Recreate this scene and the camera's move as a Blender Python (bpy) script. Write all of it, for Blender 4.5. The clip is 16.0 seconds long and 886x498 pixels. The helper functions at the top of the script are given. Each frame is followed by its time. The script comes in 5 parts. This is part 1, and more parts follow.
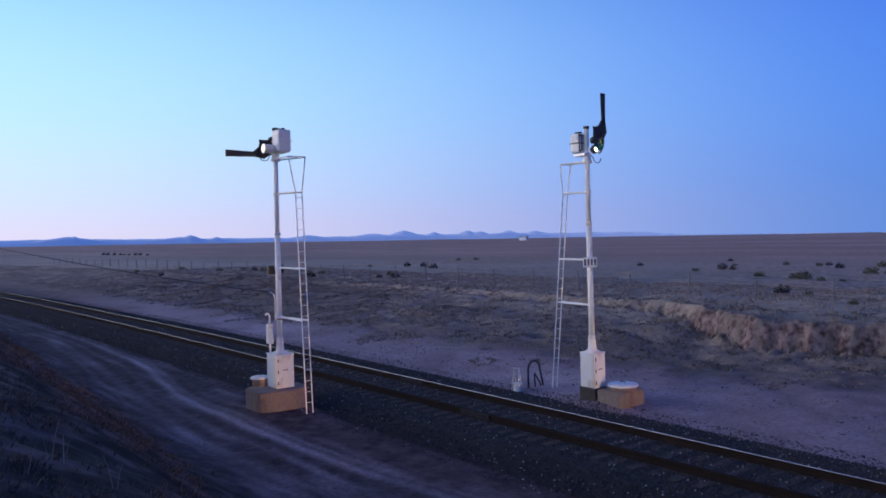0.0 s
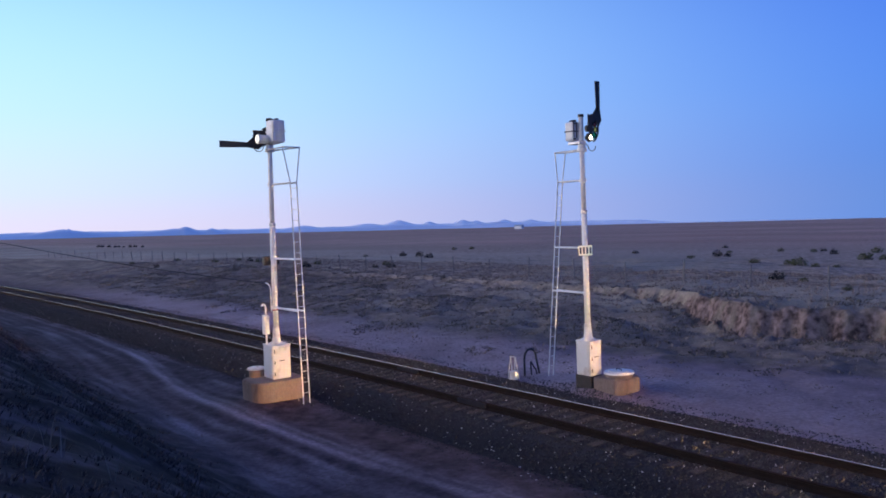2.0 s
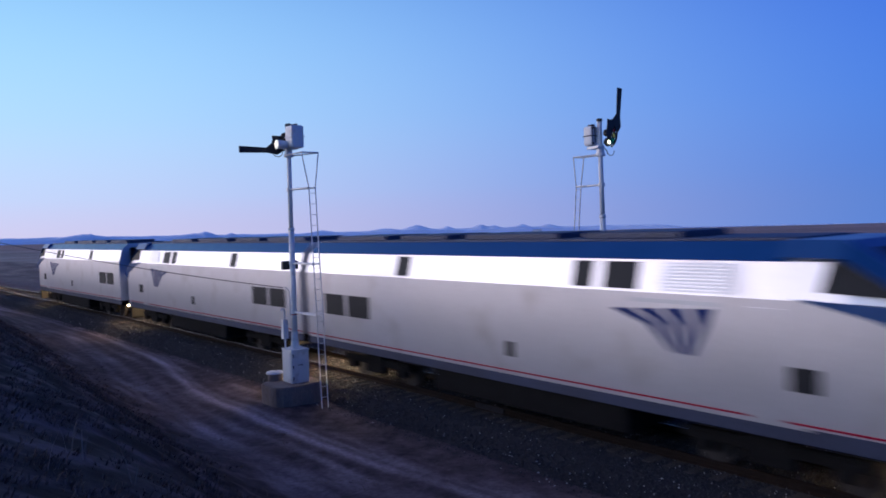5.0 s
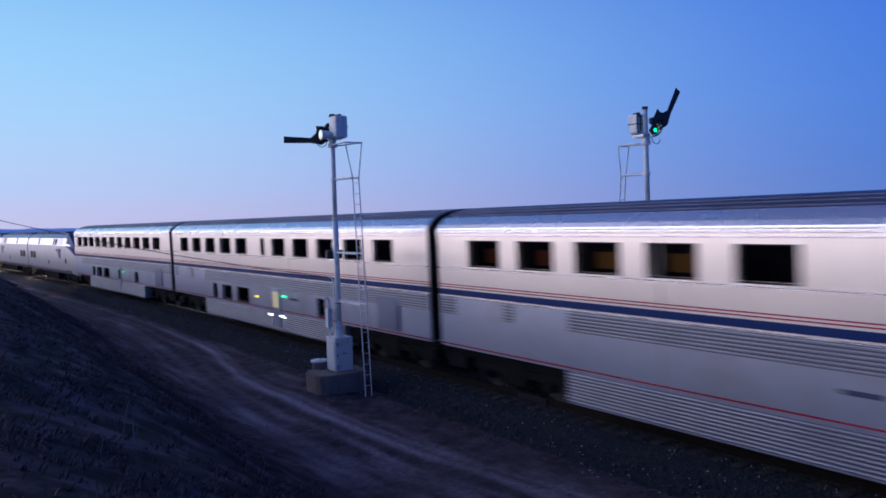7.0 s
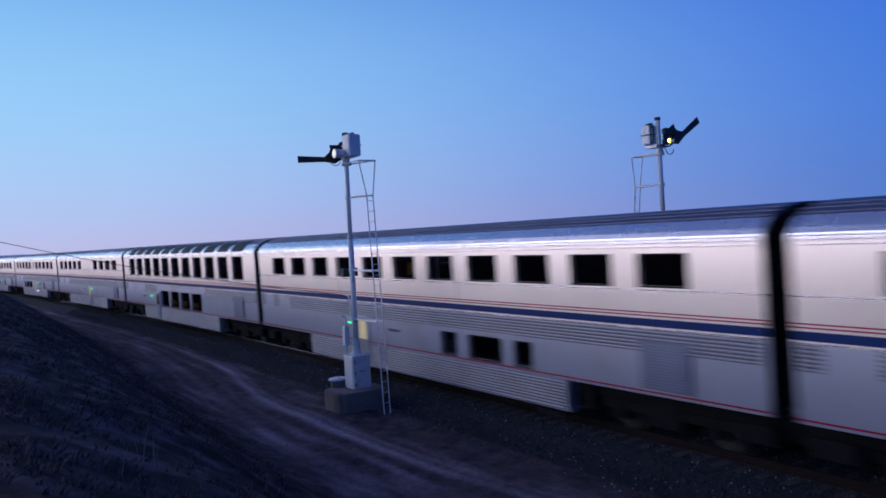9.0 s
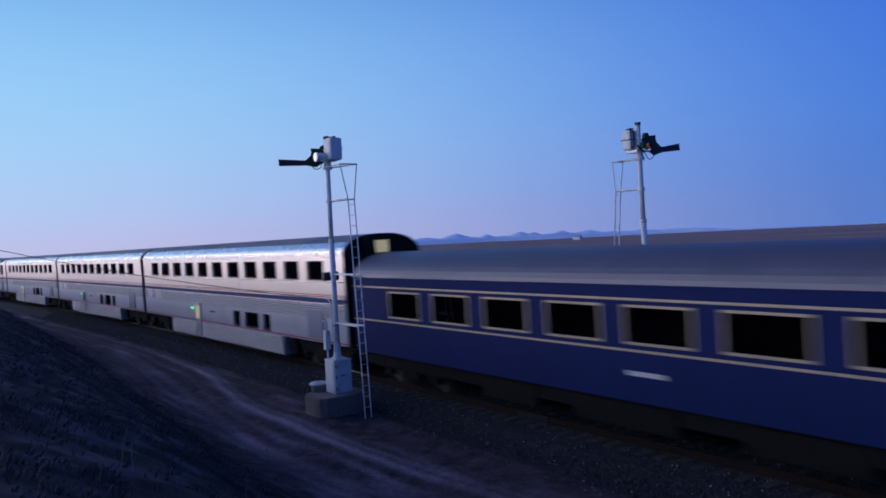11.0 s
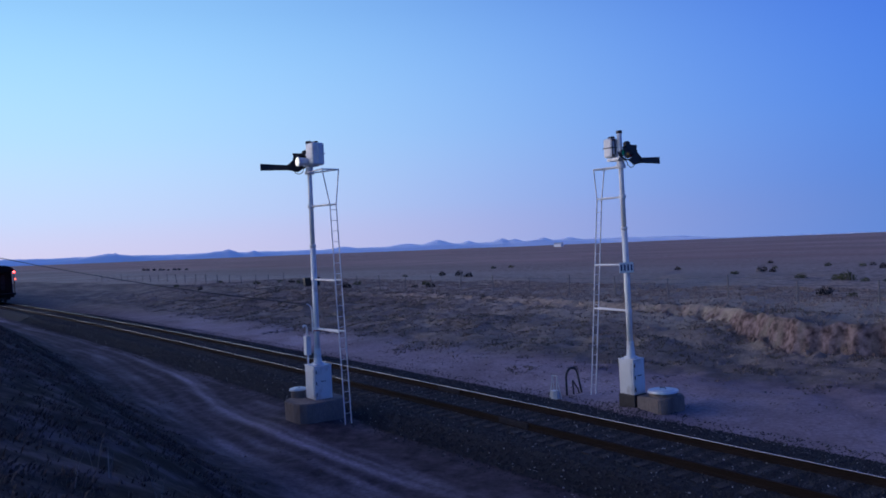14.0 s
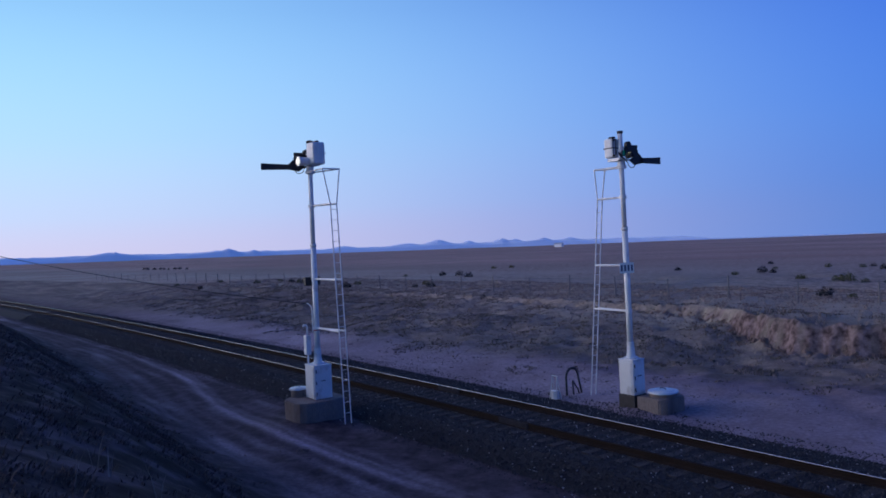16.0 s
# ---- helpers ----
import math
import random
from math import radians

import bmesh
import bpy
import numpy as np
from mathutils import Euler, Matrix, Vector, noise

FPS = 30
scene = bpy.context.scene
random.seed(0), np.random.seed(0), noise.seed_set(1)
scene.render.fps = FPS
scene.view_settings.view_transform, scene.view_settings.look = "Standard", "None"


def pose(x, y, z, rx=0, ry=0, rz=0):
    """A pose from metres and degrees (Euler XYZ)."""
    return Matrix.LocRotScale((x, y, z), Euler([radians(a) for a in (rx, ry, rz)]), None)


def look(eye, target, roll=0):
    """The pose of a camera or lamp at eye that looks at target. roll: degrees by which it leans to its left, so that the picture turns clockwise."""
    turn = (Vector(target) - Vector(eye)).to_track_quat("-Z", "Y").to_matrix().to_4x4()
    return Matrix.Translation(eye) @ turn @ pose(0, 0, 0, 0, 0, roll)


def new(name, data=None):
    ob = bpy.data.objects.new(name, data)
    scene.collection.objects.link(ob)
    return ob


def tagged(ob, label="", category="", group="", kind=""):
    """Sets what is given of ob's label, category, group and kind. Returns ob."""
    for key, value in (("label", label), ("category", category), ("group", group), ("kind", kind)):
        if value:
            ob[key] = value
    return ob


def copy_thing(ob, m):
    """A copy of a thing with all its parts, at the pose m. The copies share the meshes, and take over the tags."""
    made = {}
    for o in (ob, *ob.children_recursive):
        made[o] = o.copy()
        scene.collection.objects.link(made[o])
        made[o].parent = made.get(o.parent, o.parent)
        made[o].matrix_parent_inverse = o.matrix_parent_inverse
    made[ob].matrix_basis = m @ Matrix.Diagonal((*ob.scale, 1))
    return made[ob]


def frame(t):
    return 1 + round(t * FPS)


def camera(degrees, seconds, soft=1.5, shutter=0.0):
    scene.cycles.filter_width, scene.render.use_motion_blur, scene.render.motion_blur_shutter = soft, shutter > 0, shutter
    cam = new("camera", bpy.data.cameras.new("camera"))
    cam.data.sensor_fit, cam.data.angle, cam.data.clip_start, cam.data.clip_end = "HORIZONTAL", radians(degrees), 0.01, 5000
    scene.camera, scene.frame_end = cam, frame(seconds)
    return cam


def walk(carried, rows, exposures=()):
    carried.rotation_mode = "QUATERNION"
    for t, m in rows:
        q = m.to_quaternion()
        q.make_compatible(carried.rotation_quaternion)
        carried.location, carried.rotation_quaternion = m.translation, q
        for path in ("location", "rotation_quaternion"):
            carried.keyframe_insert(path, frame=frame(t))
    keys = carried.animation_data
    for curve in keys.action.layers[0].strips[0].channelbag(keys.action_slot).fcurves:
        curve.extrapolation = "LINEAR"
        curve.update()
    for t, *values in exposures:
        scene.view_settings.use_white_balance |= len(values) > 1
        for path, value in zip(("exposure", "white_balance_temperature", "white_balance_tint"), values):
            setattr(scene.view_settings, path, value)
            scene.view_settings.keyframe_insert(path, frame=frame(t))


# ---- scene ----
# World: the straight track runs along X, the train travels towards -X, the camera stands on the bank at Y = 0.
EYE = (0.0, 0.0, 4.83)
TURNS = [  # seconds, heading, tilt, lean
    (0, 52.45, -1.76, 1.93),
    (0.5, 52.45, -1.87, 1.92),
    (1, 52.40, -2.15, 1.94),
    (1.5, 52.27, -2.44, 2.20),
    (2, 52.11, -2.53, 2.40),
    (2.5, 52.04, -2.51, 2.56),
    (3, 52.03, -2.41, 2.65),
    (5.5, 54.37, -2.19, 2.31),
    (6, 55.62, -2.54, 2.31),
    (6.5, 56.27, -2.78, 2.38),
    (7, 56.46, -2.74, 2.50),
    (7.5, 56.73, -2.47, 2.78),
    (8, 57.08, -2.05, 3.25),
    (8.5, 57.42, -1.72, 3.60),
    (9, 57.50, -1.57, 3.85),
    (9.5, 57.17, -1.52, 3.97),
    (10, 56.77, -1.49, 4.02),
    (12.5, 55.37, -1.18, 3.20),
    (13, 55.08, -1.07, 3.17),
    (13.5, 54.93, -1.02, 3.15),
    (14, 54.88, -1.02, 3.27),
    (14.5, 54.88, -1.05, 3.39),
    (15, 54.93, -1.07, 3.35),
    (15.5, 54.94, -1.09, 3.21),
    (16, 54.91, -1.03, 3.11)]
cam = camera(57.74, 16.0, soft=1.7, shutter=0.34)
EXPOSURES = [(0, 0.2, 6250, 6), (3.2, 0.32, 6500, 6), (5.3, -0.12, 5750, 10), (7, -0.26, 5550, 10), (8, -0.42, 5450, 10), (8.5, -0.27, 5400, 10), (9, -0.36, 5400, 10), (9.5, -0.46, 5350, 10), (10.2, -0.48, 5300, 10), (12.3, -0.02, 5950, 8), (16, -0.02, 5900, 8)]
walk(cam, [(t, pose(*EYE, 90 + p, r, h)) for t, h, p, r in TURNS], EXPOSURES)


# ---------------------------------------------------------------- sky and light
def srgb(r, g, b):
    return tuple((c / 255 / 12.92 if c < 10 else ((c / 255 + 0.055) / 1.055) ** 2.4) for c in (r, g, b))


def sky_world():
    """Twilight: a bright band towards the set sun, deep blue away from it."""
    world = bpy.data.worlds.new("twilight_sky")
    scene.world = world
    world.use_nodes = True
    nt = world.node_tree
    nt.nodes.clear()
    out, bg = nt.nodes.new("ShaderNodeOutputWorld"), nt.nodes.new("ShaderNodeBackground")
    tc = nt.nodes.new("ShaderNodeTexCoord")
    norm = nt.nodes.new("ShaderNodeVectorMath")
    norm.operation = "NORMALIZE"
    nt.links.new(tc.outputs["Generated"], norm.inputs[0])
    sep = nt.nodes.new("ShaderNodeSeparateXYZ")
    nt.links.new(norm.outputs[0], sep.inputs[0])
    dot = nt.nodes.new("ShaderNodeVectorMath")
    dot.operation = "DOT_PRODUCT"
    a = radians(GLOW_HEADING)
    dot.inputs[1].default_value = (-math.sin(a), math.cos(a), 0)
    nt.links.new(norm.outputs[0], dot.inputs[0])
    side = nt.nodes.new("ShaderNodeMapRange")
    side.interpolation_type = "SMOOTHSTEP"
    side.inputs["From Min"].default_value, side.inputs["From Max"].default_value = GLOW_RANGE
    nt.links.new(dot.outputs["Value"], side.inputs["Value"])

    def ramp(stops):
        r = nt.nodes.new("ShaderNodeValToRGB")
        r.color_ramp.interpolation = "B_SPLINE"
        while len(r.color_ramp.elements) < len(stops):
            r.color_ramp.elements.new(0.5)
        for el, (pos, col) in zip(r.color_ramp.elements, stops):
            el.position, el.color = pos, (*srgb(*col), 1)
        nt.links.new(sep.outputs["Z"], r.inputs[0])
        return r
    bright, dark = ramp(SKY_BRIGHT), ramp(SKY_DARK)
    mix = nt.nodes.new("ShaderNodeMix")
    mix.data_type = "RGBA"
    nt.links.new(side.outputs[0], mix.inputs["Factor"])
    nt.links.new(dark.outputs[0], mix.inputs["A"])
    nt.links.new(bright.outputs[0], mix.inputs["B"])
    # the afterglow over the set sun, behind the camera
    near = nt.nodes.new("ShaderNodeMapRange")
    near.interpolation_type = "SMOOTHSTEP"
    near.inputs["From Min"].default_value, near.inputs["From Max"].default_value = 0.64, 0.98
    nt.links.new(dot.outputs["Value"], near.inputs["Value"])
    low = ramp([(0.0, (255, 255, 255)), (0.12, (225, 225, 225)), (0.3, (130, 130, 130)), (0.55, (0, 0, 0)), (1.0, (0, 0, 0))])
    amount = nt.nodes.new("ShaderNodeVectorMath")
    amount.operation = "SCALE"
    nt.links.new(low.outputs[0], amount.inputs[0])
    nt.links.new(near.outputs[0], amount.inputs["Scale"])
    tint = nt.nodes.new("ShaderNodeVectorMath")
    tint.operation = "MULTIPLY"
    tint.inputs[1].default_value = AFTERGLOW
    nt.links.new(amount.outputs[0], tint.inputs[0])
    total = nt.nodes.new("ShaderNodeVectorMath")
    total.operation = "ADD"
    nt.links.new(mix.outputs["Result"], total.inputs[0])
    nt.links.new(tint.outputs[0], total.inputs[1])
    nt.links.new(total.outputs[0], bg.inputs["Color"])
    bg.inputs["Strength"].default_value = SKY_STRENGTH
    nt.links.new(bg.outputs[0], out.inputs[0])


HEADLIGHT, DITCH_LIGHT = 450000.0, 100000.0
GLOW_HEADING = 138.0
GLOW_RANGE = (-0.62, 0.75)
SKY_STRENGTH = 1.0
AFTERGLOW = (3.9, 2.95, 2.8)
SKY_BRIGHT = [(0.0, (226, 212, 234)), (0.04, (214, 222, 248)), (0.13, (196, 234, 255)), (0.27, (166, 220, 255)), (0.5, (74, 120, 205)), (1.0, (26, 46, 110))]
SKY_DARK = [(0.0, (84, 128, 204)), (0.05, (78, 124, 210)), (0.13, (76, 128, 222)), (0.27, (58, 104, 220)), (0.5, (36, 62, 160)), (1.0, (20, 38, 100))]
sky_world()
sun = new("twilight_sun", bpy.data.lights.new("twilight_sun", "SUN"))
sun.data.energy, sun.data.angle, sun.data.color = 0.86, radians(50), (1.0, 0.8, 0.76)
sun.matrix_basis = look((-69, -72, 26), (0, 0, 0))


# ---------------------------------------------------------------- materials
def mat(name, base, rough=0.7, metal=0.0, var=0.25, scale=3.0, fine=40.0, bump=0.2, dirt=None, dirt_amount=0.0, stretch=(1, 1, 1), spec=0.5, spread=0.12):
    """A worn surface: broad stains, fine grain, relief, and a dirt colour in patches."""
    m = bpy.data.materials.new(name)
    m.use_nodes = True
    nt = m.node_tree
    p = nt.nodes["Principled BSDF"]
    tc, mp = nt.nodes.new("ShaderNodeTexCoord"), nt.nodes.new("ShaderNodeMapping")
    mp.inputs["Scale"].default_value = stretch
    nt.links.new(tc.outputs["Object"], mp.inputs["Vector"])
    big, small = nt.nodes.new("ShaderNodeTexNoise"), nt.nodes.new("ShaderNodeTexNoise")
    for n, s in ((big, scale), (small, fine)):
        n.inputs["Scale"].default_value, n.inputs["Detail"].default_value = s, 5
        nt.links.new(mp.outputs[0], n.inputs["Vector"])
    add = nt.nodes.new("ShaderNodeMath")
    add.operation = "ADD"
    nt.links.new(big.outputs["Fac"], add.inputs[0])
    nt.links.new(small.outputs["Fac"], add.inputs[1])
    r = nt.nodes.new("ShaderNodeMapRange")
    r.inputs["From Min"].default_value, r.inputs["From Max"].default_value = 0.65, 1.35
    r.inputs["To Min"].default_value, r.inputs["To Max"].default_value = 1 - var, 1 + var
    nt.links.new(add.outputs[0], r.inputs["Value"])
    mul = nt.nodes.new("ShaderNodeMix")
    mul.data_type, mul.blend_type = "RGBA", "MULTIPLY"
    mul.inputs["Factor"].default_value = 1
    mul.inputs["A"].default_value = (*base, 1)
    nt.links.new(r.outputs[0], mul.inputs["B"])
    col = mul.outputs["Result"]
    if dirt:
        patch = nt.nodes.new("ShaderNodeMapRange")
        patch.inputs["From Min"].default_value, patch.inputs["From Max"].default_value = 0.62 - dirt_amount * 0.3, 0.75
        nt.links.new(big.outputs["Fac"], patch.inputs["Value"])
        mix = nt.nodes.new("ShaderNodeMix")
        mix.data_type = "RGBA"
        mix.inputs["B"].default_value = (*dirt, 1)
        nt.links.new(patch.outputs[0], mix.inputs["Factor"])
        nt.links.new(col, mix.inputs["A"])
        col = mix.outputs["Result"]
    nt.links.new(col, p.inputs["Base Color"])
    rr = nt.nodes.new("ShaderNodeMapRange")
    rr.inputs["To Min"].default_value, rr.inputs["To Max"].default_value = max(0.03, rough - spread), min(1, rough + spread)
    nt.links.new(big.outputs["Fac"], rr.inputs["Value"])
    nt.links.new(rr.outputs[0], p.inputs["Roughness"])
    p.inputs["Metallic"].default_value = metal
    p.inputs["Specular IOR Level"].default_value = spec
    if bump:
        b = nt.nodes.new("ShaderNodeBump")
        b.inputs["Strength"].default_value, b.inputs["Distance"].default_value = bump, 0.02
        nt.links.new(small.outputs["Fac"], b.inputs["Height"])
        nt.links.new(b.outputs[0], p.inputs["Normal"])
    return m


def glow(name, color, strength):
    m = bpy.data.materials.new(name)
    m.use_nodes = True
    p = m.node_tree.nodes["Principled BSDF"]
    p.inputs["Base Color"].default_value = (*[c * 0.5 for c in color], 1)
    p.inputs["Emission Color"].default_value = (*color, 1)
    p.inputs["Emission Strength"].default_value = strength
    return m


def tinted(name, color, gloss=0.12):
    """Thin coloured glass."""
    m = bpy.data.materials.new(name)
    m.use_nodes = True
    nt = m.node_tree
    nt.nodes.clear()
    out, mix = nt.nodes.new("ShaderNodeOutputMaterial"), nt.nodes.new("ShaderNodeMixShader")
    a, b = nt.nodes.new("ShaderNodeBsdfTransparent"), nt.nodes.new("ShaderNodeBsdfGlossy")
    a.inputs["Color"].default_value = (*color, 1)
    b.inputs["Roughness"].default_value = 0.06
    mix.inputs[0].default_value = gloss
    nt.links.new(a.outputs[0], mix.inputs[1])
    nt.links.new(b.outputs[0], mix.inputs[2])
    nt.links.new(mix.outputs[0], out.inputs[0])
    return m


M_SIGNAL = mat("signal_white_paint", (0.74, 0.73, 0.72), 0.5, 0, 0.08, 2.5, 60, 0.08, (0.42, 0.36, 0.32), 0.25)
M_GALV = mat("galvanised_steel", (0.55, 0.57, 0.6), 0.45, 0.4, 0.12, 6, 60, 0.05)
M_BLADE = mat("black_blade_paint", (0.018, 0.018, 0.02), 0.6, 0, 0.2, 4, 50, 0.05)
M_IRON = mat("dark_iron", (0.05, 0.045, 0.045), 0.6, 0.3, 0.3, 6, 50, 0.2)
M_CONCRETE = mat("weathered_concrete", (0.24, 0.19, 0.165), 0.9, 0, 0.3, 2.2, 35, 0.6, (0.12, 0.085, 0.07), 0.6, stretch=(1, 1, 0.4))
M_LID = mat("pale_lid_metal", (0.6, 0.62, 0.66), 0.4, 0.3, 0.12, 5, 50, 0.1)
M_RED = mat("red_paint", (0.45, 0.04, 0.04), 0.5, 0, 0.15)
M_PLATE = mat("number_plate_enamel", (0.75, 0.75, 0.72), 0.45, 0, 0.08)
M_INK = mat("dark_lettering", (0.05, 0.06, 0.12), 0.6, 0, 0.1)
M_RAIL = mat("rusted_rail_steel", (0.024, 0.016, 0.013), 0.85, 0.0, 0.3, 3, 60, 0.2, spec=0.1)
M_RAILTOP = mat("polished_rail_head", (0.26, 0.27, 0.31), 0.36, 1.0, 0.1, 3, 60, 0.03)
M_TIE = mat("old_creosoted_timber", (0.058, 0.047, 0.043), 0.9, 0, 0.5, 3, 30, 0.6, stretch=(8, 1, 8))
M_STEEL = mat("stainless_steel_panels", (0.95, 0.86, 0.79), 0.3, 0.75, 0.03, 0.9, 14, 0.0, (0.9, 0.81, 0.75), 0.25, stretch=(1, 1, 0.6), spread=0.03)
# lower sides: steel toned darker and bluer for their shade, with grime patches
M_STEEL_LOW = mat("shaded_grimed_stainless_steel", (0.52, 0.55, 0.68), 0.36, 0.75, 0.06, 0.9, 14, 0.0, (0.4, 0.4, 0.45), 0.45, stretch=(0.5, 1, 1), spread=0.04)
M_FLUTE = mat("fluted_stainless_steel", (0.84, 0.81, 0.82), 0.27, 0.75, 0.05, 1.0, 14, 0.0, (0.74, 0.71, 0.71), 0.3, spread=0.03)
M_RIB = mat("dull_stainless_rib", (0.34, 0.345, 0.39), 0.42, 0.55, 0.08, 1.0, 14, 0.0, (0.26, 0.26, 0.3), 0.4, spread=0.04)
# groove grime, with the shade between the ribs put into its colour
M_GROOVE = mat("grimy_shaded_groove", (0.15, 0.15, 0.185), 0.6, 0.4, 0.2, 2, 20, 0.0)
M_ROOF = mat("dull_train_roof", (0.07, 0.085, 0.16), 0.5, 0.15, 0.14, 0.6, 8, 0.03, (0.05, 0.06, 0.1), 0.35)
M_PANEL = mat("grey_blue_vent_panel", (0.2, 0.22, 0.31), 0.45, 0.5, 0.12)
M_STRIPE_BLUE = mat("dark_blue_stripe", (0.012, 0.03, 0.13), 0.5, 0, 0.1, bump=0, spec=0.12)
M_STRIPE_RED = mat("red_stripe", (0.38, 0.014, 0.05), 0.5, 0, 0.1, bump=0, spec=0.12)
M_UNDER = mat("grimy_underframe", (0.013, 0.012, 0.012), 0.9, 0.0, 0.4, 3, 30, 0.4, spec=0.1)
M_RUBBER = mat("black_rubber", (0.01, 0.01, 0.011), 0.85, 0, 0.2, spec=0.15)
M_LOCO = mat("silver_locomotive_paint", (0.66, 0.65, 0.68), 0.34, 0.65, 0.06, 0.7, 12, 0.0, (0.5, 0.48, 0.48), 0.3, spread=0.04)
M_LOCO_ROOF = mat("sooty_locomotive_roof", (0.035, 0.045, 0.09), 0.6, 0.2, 0.35, 1.0, 12, 0.1)
M_LOCO_BLUE = mat("locomotive_blue_paint", (0.012, 0.06, 0.2), 0.32, 0.1, 0.1, 1, 12, 0.02)
M_GRILLE = mat("dark_grille", (0.018, 0.019, 0.022), 0.6, 0.0, 0.2, spec=0.2)
M_PRIVATE = mat("deep_blue_coach_paint", (0.014, 0.022, 0.095), 0.65, 0.0, 0.12, 1, 12, 0.0, spec=0.05)
M_PRIVATE_ROOF = mat("grey_coach_roof", (0.12, 0.12, 0.16), 0.5, 0.3, 0.15, 1, 12, 0.05)
M_GOLD = mat("pale_gold_lining", (0.42, 0.35, 0.23), 0.45, 0.2, 0.1)
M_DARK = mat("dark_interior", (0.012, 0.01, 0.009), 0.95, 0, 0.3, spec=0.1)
M_CURTAIN = mat("tan_curtain", (0.22, 0.13, 0.07), 0.9, 0, 0.25, 6)
M_GLASS = tinted("smoked_window_glass", (0.62, 0.59, 0.57), 0.06)
M_POST = mat("silvered_fence_wood", (0.2, 0.175, 0.165), 0.9, 0, 0.35, 4, 30, 0.5, stretch=(6, 6, 1))
M_WIRE = mat("fence_wire", (0.12, 0.11, 0.11), 0.6, 0.6, 0.2)
M_HOUSE = mat("white_house_paint", (0.8, 0.8, 0.8), 0.7, 0, 0.1)
M_PIPE = mat("black_conduit", (0.02, 0.02, 0.025), 0.5, 0, 0.2)
M_LAMP_WARM = glow("warm_lamp_lens", (1.0, 0.88, 0.58), 140)
M_LAMP_DIM = glow("pale_back_light", (1.0, 0.9, 0.72), 0.9)
M_DOOR_GREEN = glow("green_door_light", (0.06, 1.0, 0.25), 6)
M_STEP_WHITE = glow("white_step_light", (1.0, 0.97, 0.85), 5)
M_YELLOW_LIGHT = glow("yellow_side_light", (1.0, 0.72, 0.05), 2.0)
M_TAIL_RED = glow("red_marker_light", (1.0, 0.05, 0.045), 15)
M_TAIL_AMBER = glow("red_amber_marker_light", (1.0, 0.07, 0.03), 6)
M_CABIN = glow("warm_cabin_light", (1.0, 0.48, 0.08), 0.045)
M_CABIN_LOW = glow("dim_yellow_cabin_light", (1.0, 0.7, 0.1), 0.004)
M_CABIN_DIM = glow("dim_red_cabin_light", (1.0, 0.25, 0.07), 0.015)
M_DOOR_LIT = glow("lit_door_window", (1.0, 0.8, 0.4), 0.35)
M_GROUND_LIGHT = glow("truck_inspection_light", (1.0, 0.7, 0.36), 1300)
M_JOINT = mat("dull_grey_joint_bar", (0.04, 0.037, 0.042), 0.9, 0.0, 0.3, 5, 40, 0.2, spec=0.1)
# lamplight through the cloth, put in as the curtain's own glow
M_CURTAIN_LIT = glow("lit_orange_curtain", (1.0, 0.36, 0.03), 0.3)
M_PALE = mat("pale_curtain", (0.6, 0.58, 0.56), 0.9, 0, 0.1)
M_SEAM = mat("grey_panel_seam", (0.3, 0.29, 0.29), 0.5, 0.5, 0.1, bump=0)
M_HEADLIGHT = glow("headlight_bulb", (1.0, 0.55, 0.22), HEADLIGHT)
M_DITCH = glow("ditch_light_bulb", (1.0, 0.6, 0.28), DITCH_LIGHT)
G_GREEN = tinted("green_roundel", (0.06, 0.4, 0.22), 0.06)
G_YELLOW = tinted("yellow_roundel", (0.7, 0.58, 0.2), 0.06)
G_RED = tinted("red_roundel", (0.4, 0.004, 0.006), 0.06)


# ---------------------------------------------------------------- mesh helpers
def part(name, bm, material, parent=None, label="", smooth=False):
    me = bpy.data.meshes.new(name)
    bm.normal_update()
    bm.to_mesh(me)
    bm.free()
    me.materials.append(material)
    if smooth:
        for p in me.polygons:
            p.use_smooth = True
    ob = new(name, me)
    if parent:
        ob.parent = parent
    if label:
        ob["label"] = label
    return ob


def box(bm, x0, x1, y0, y1, z0, z1, bevel=0.0, m=None):
    r = bmesh.ops.create_cube(bm, size=1)
    vs = r["verts"]
    for v in vs:
        v.co = Vector(((x0 + x1) / 2 + v.co.x * (x1 - x0), (y0 + y1) / 2 + v.co.y * (y1 - y0), (z0 + z1) / 2 + v.co.z * (z1 - z0)))
        if m:
            v.co = m @ v.co
    if bevel:
        es = list({e for v in vs for e in v.link_edges})
        bmesh.ops.bevel(bm, geom=es, offset=bevel, segments=2, affect="EDGES", profile=0.5)
    return bm


def rod(bm, p, q, r0, r1=None, n=10):
    """A round bar from p to q."""
    p, q = Vector(p), Vector(q)
    r1 = r0 if r1 is None else r1
    d = q - p
    m = Matrix.Translation((p + q) / 2) @ d.to_track_quat("Z", "Y").to_matrix().to_4x4()
    bmesh.ops.create_cone(bm, cap_ends=True, cap_tris=False, segments=n, radius1=r0, radius2=r1, depth=d.length, matrix=m)
    return bm


def tube(bm, points, r, n=8):
    for a, b in zip(points, points[1:]):
        rod(bm, a, b, r, r, n)
    return bm


def loft(bm, sections, cap=True):
    """Skins rings of points, all of one count, closed round."""
    rings = [[bm.verts.new(p) for p in s] for s in sections]
    for a, b in zip(rings, rings[1:]):
        n = len(a)
        for i in range(n):
            bm.faces.new((a[i], a[(i + 1) % n], b[(i + 1) % n], b[i]))
    if cap:
        bm.faces.new(list(reversed(rings[0])))
        bm.faces.new(rings[-1])
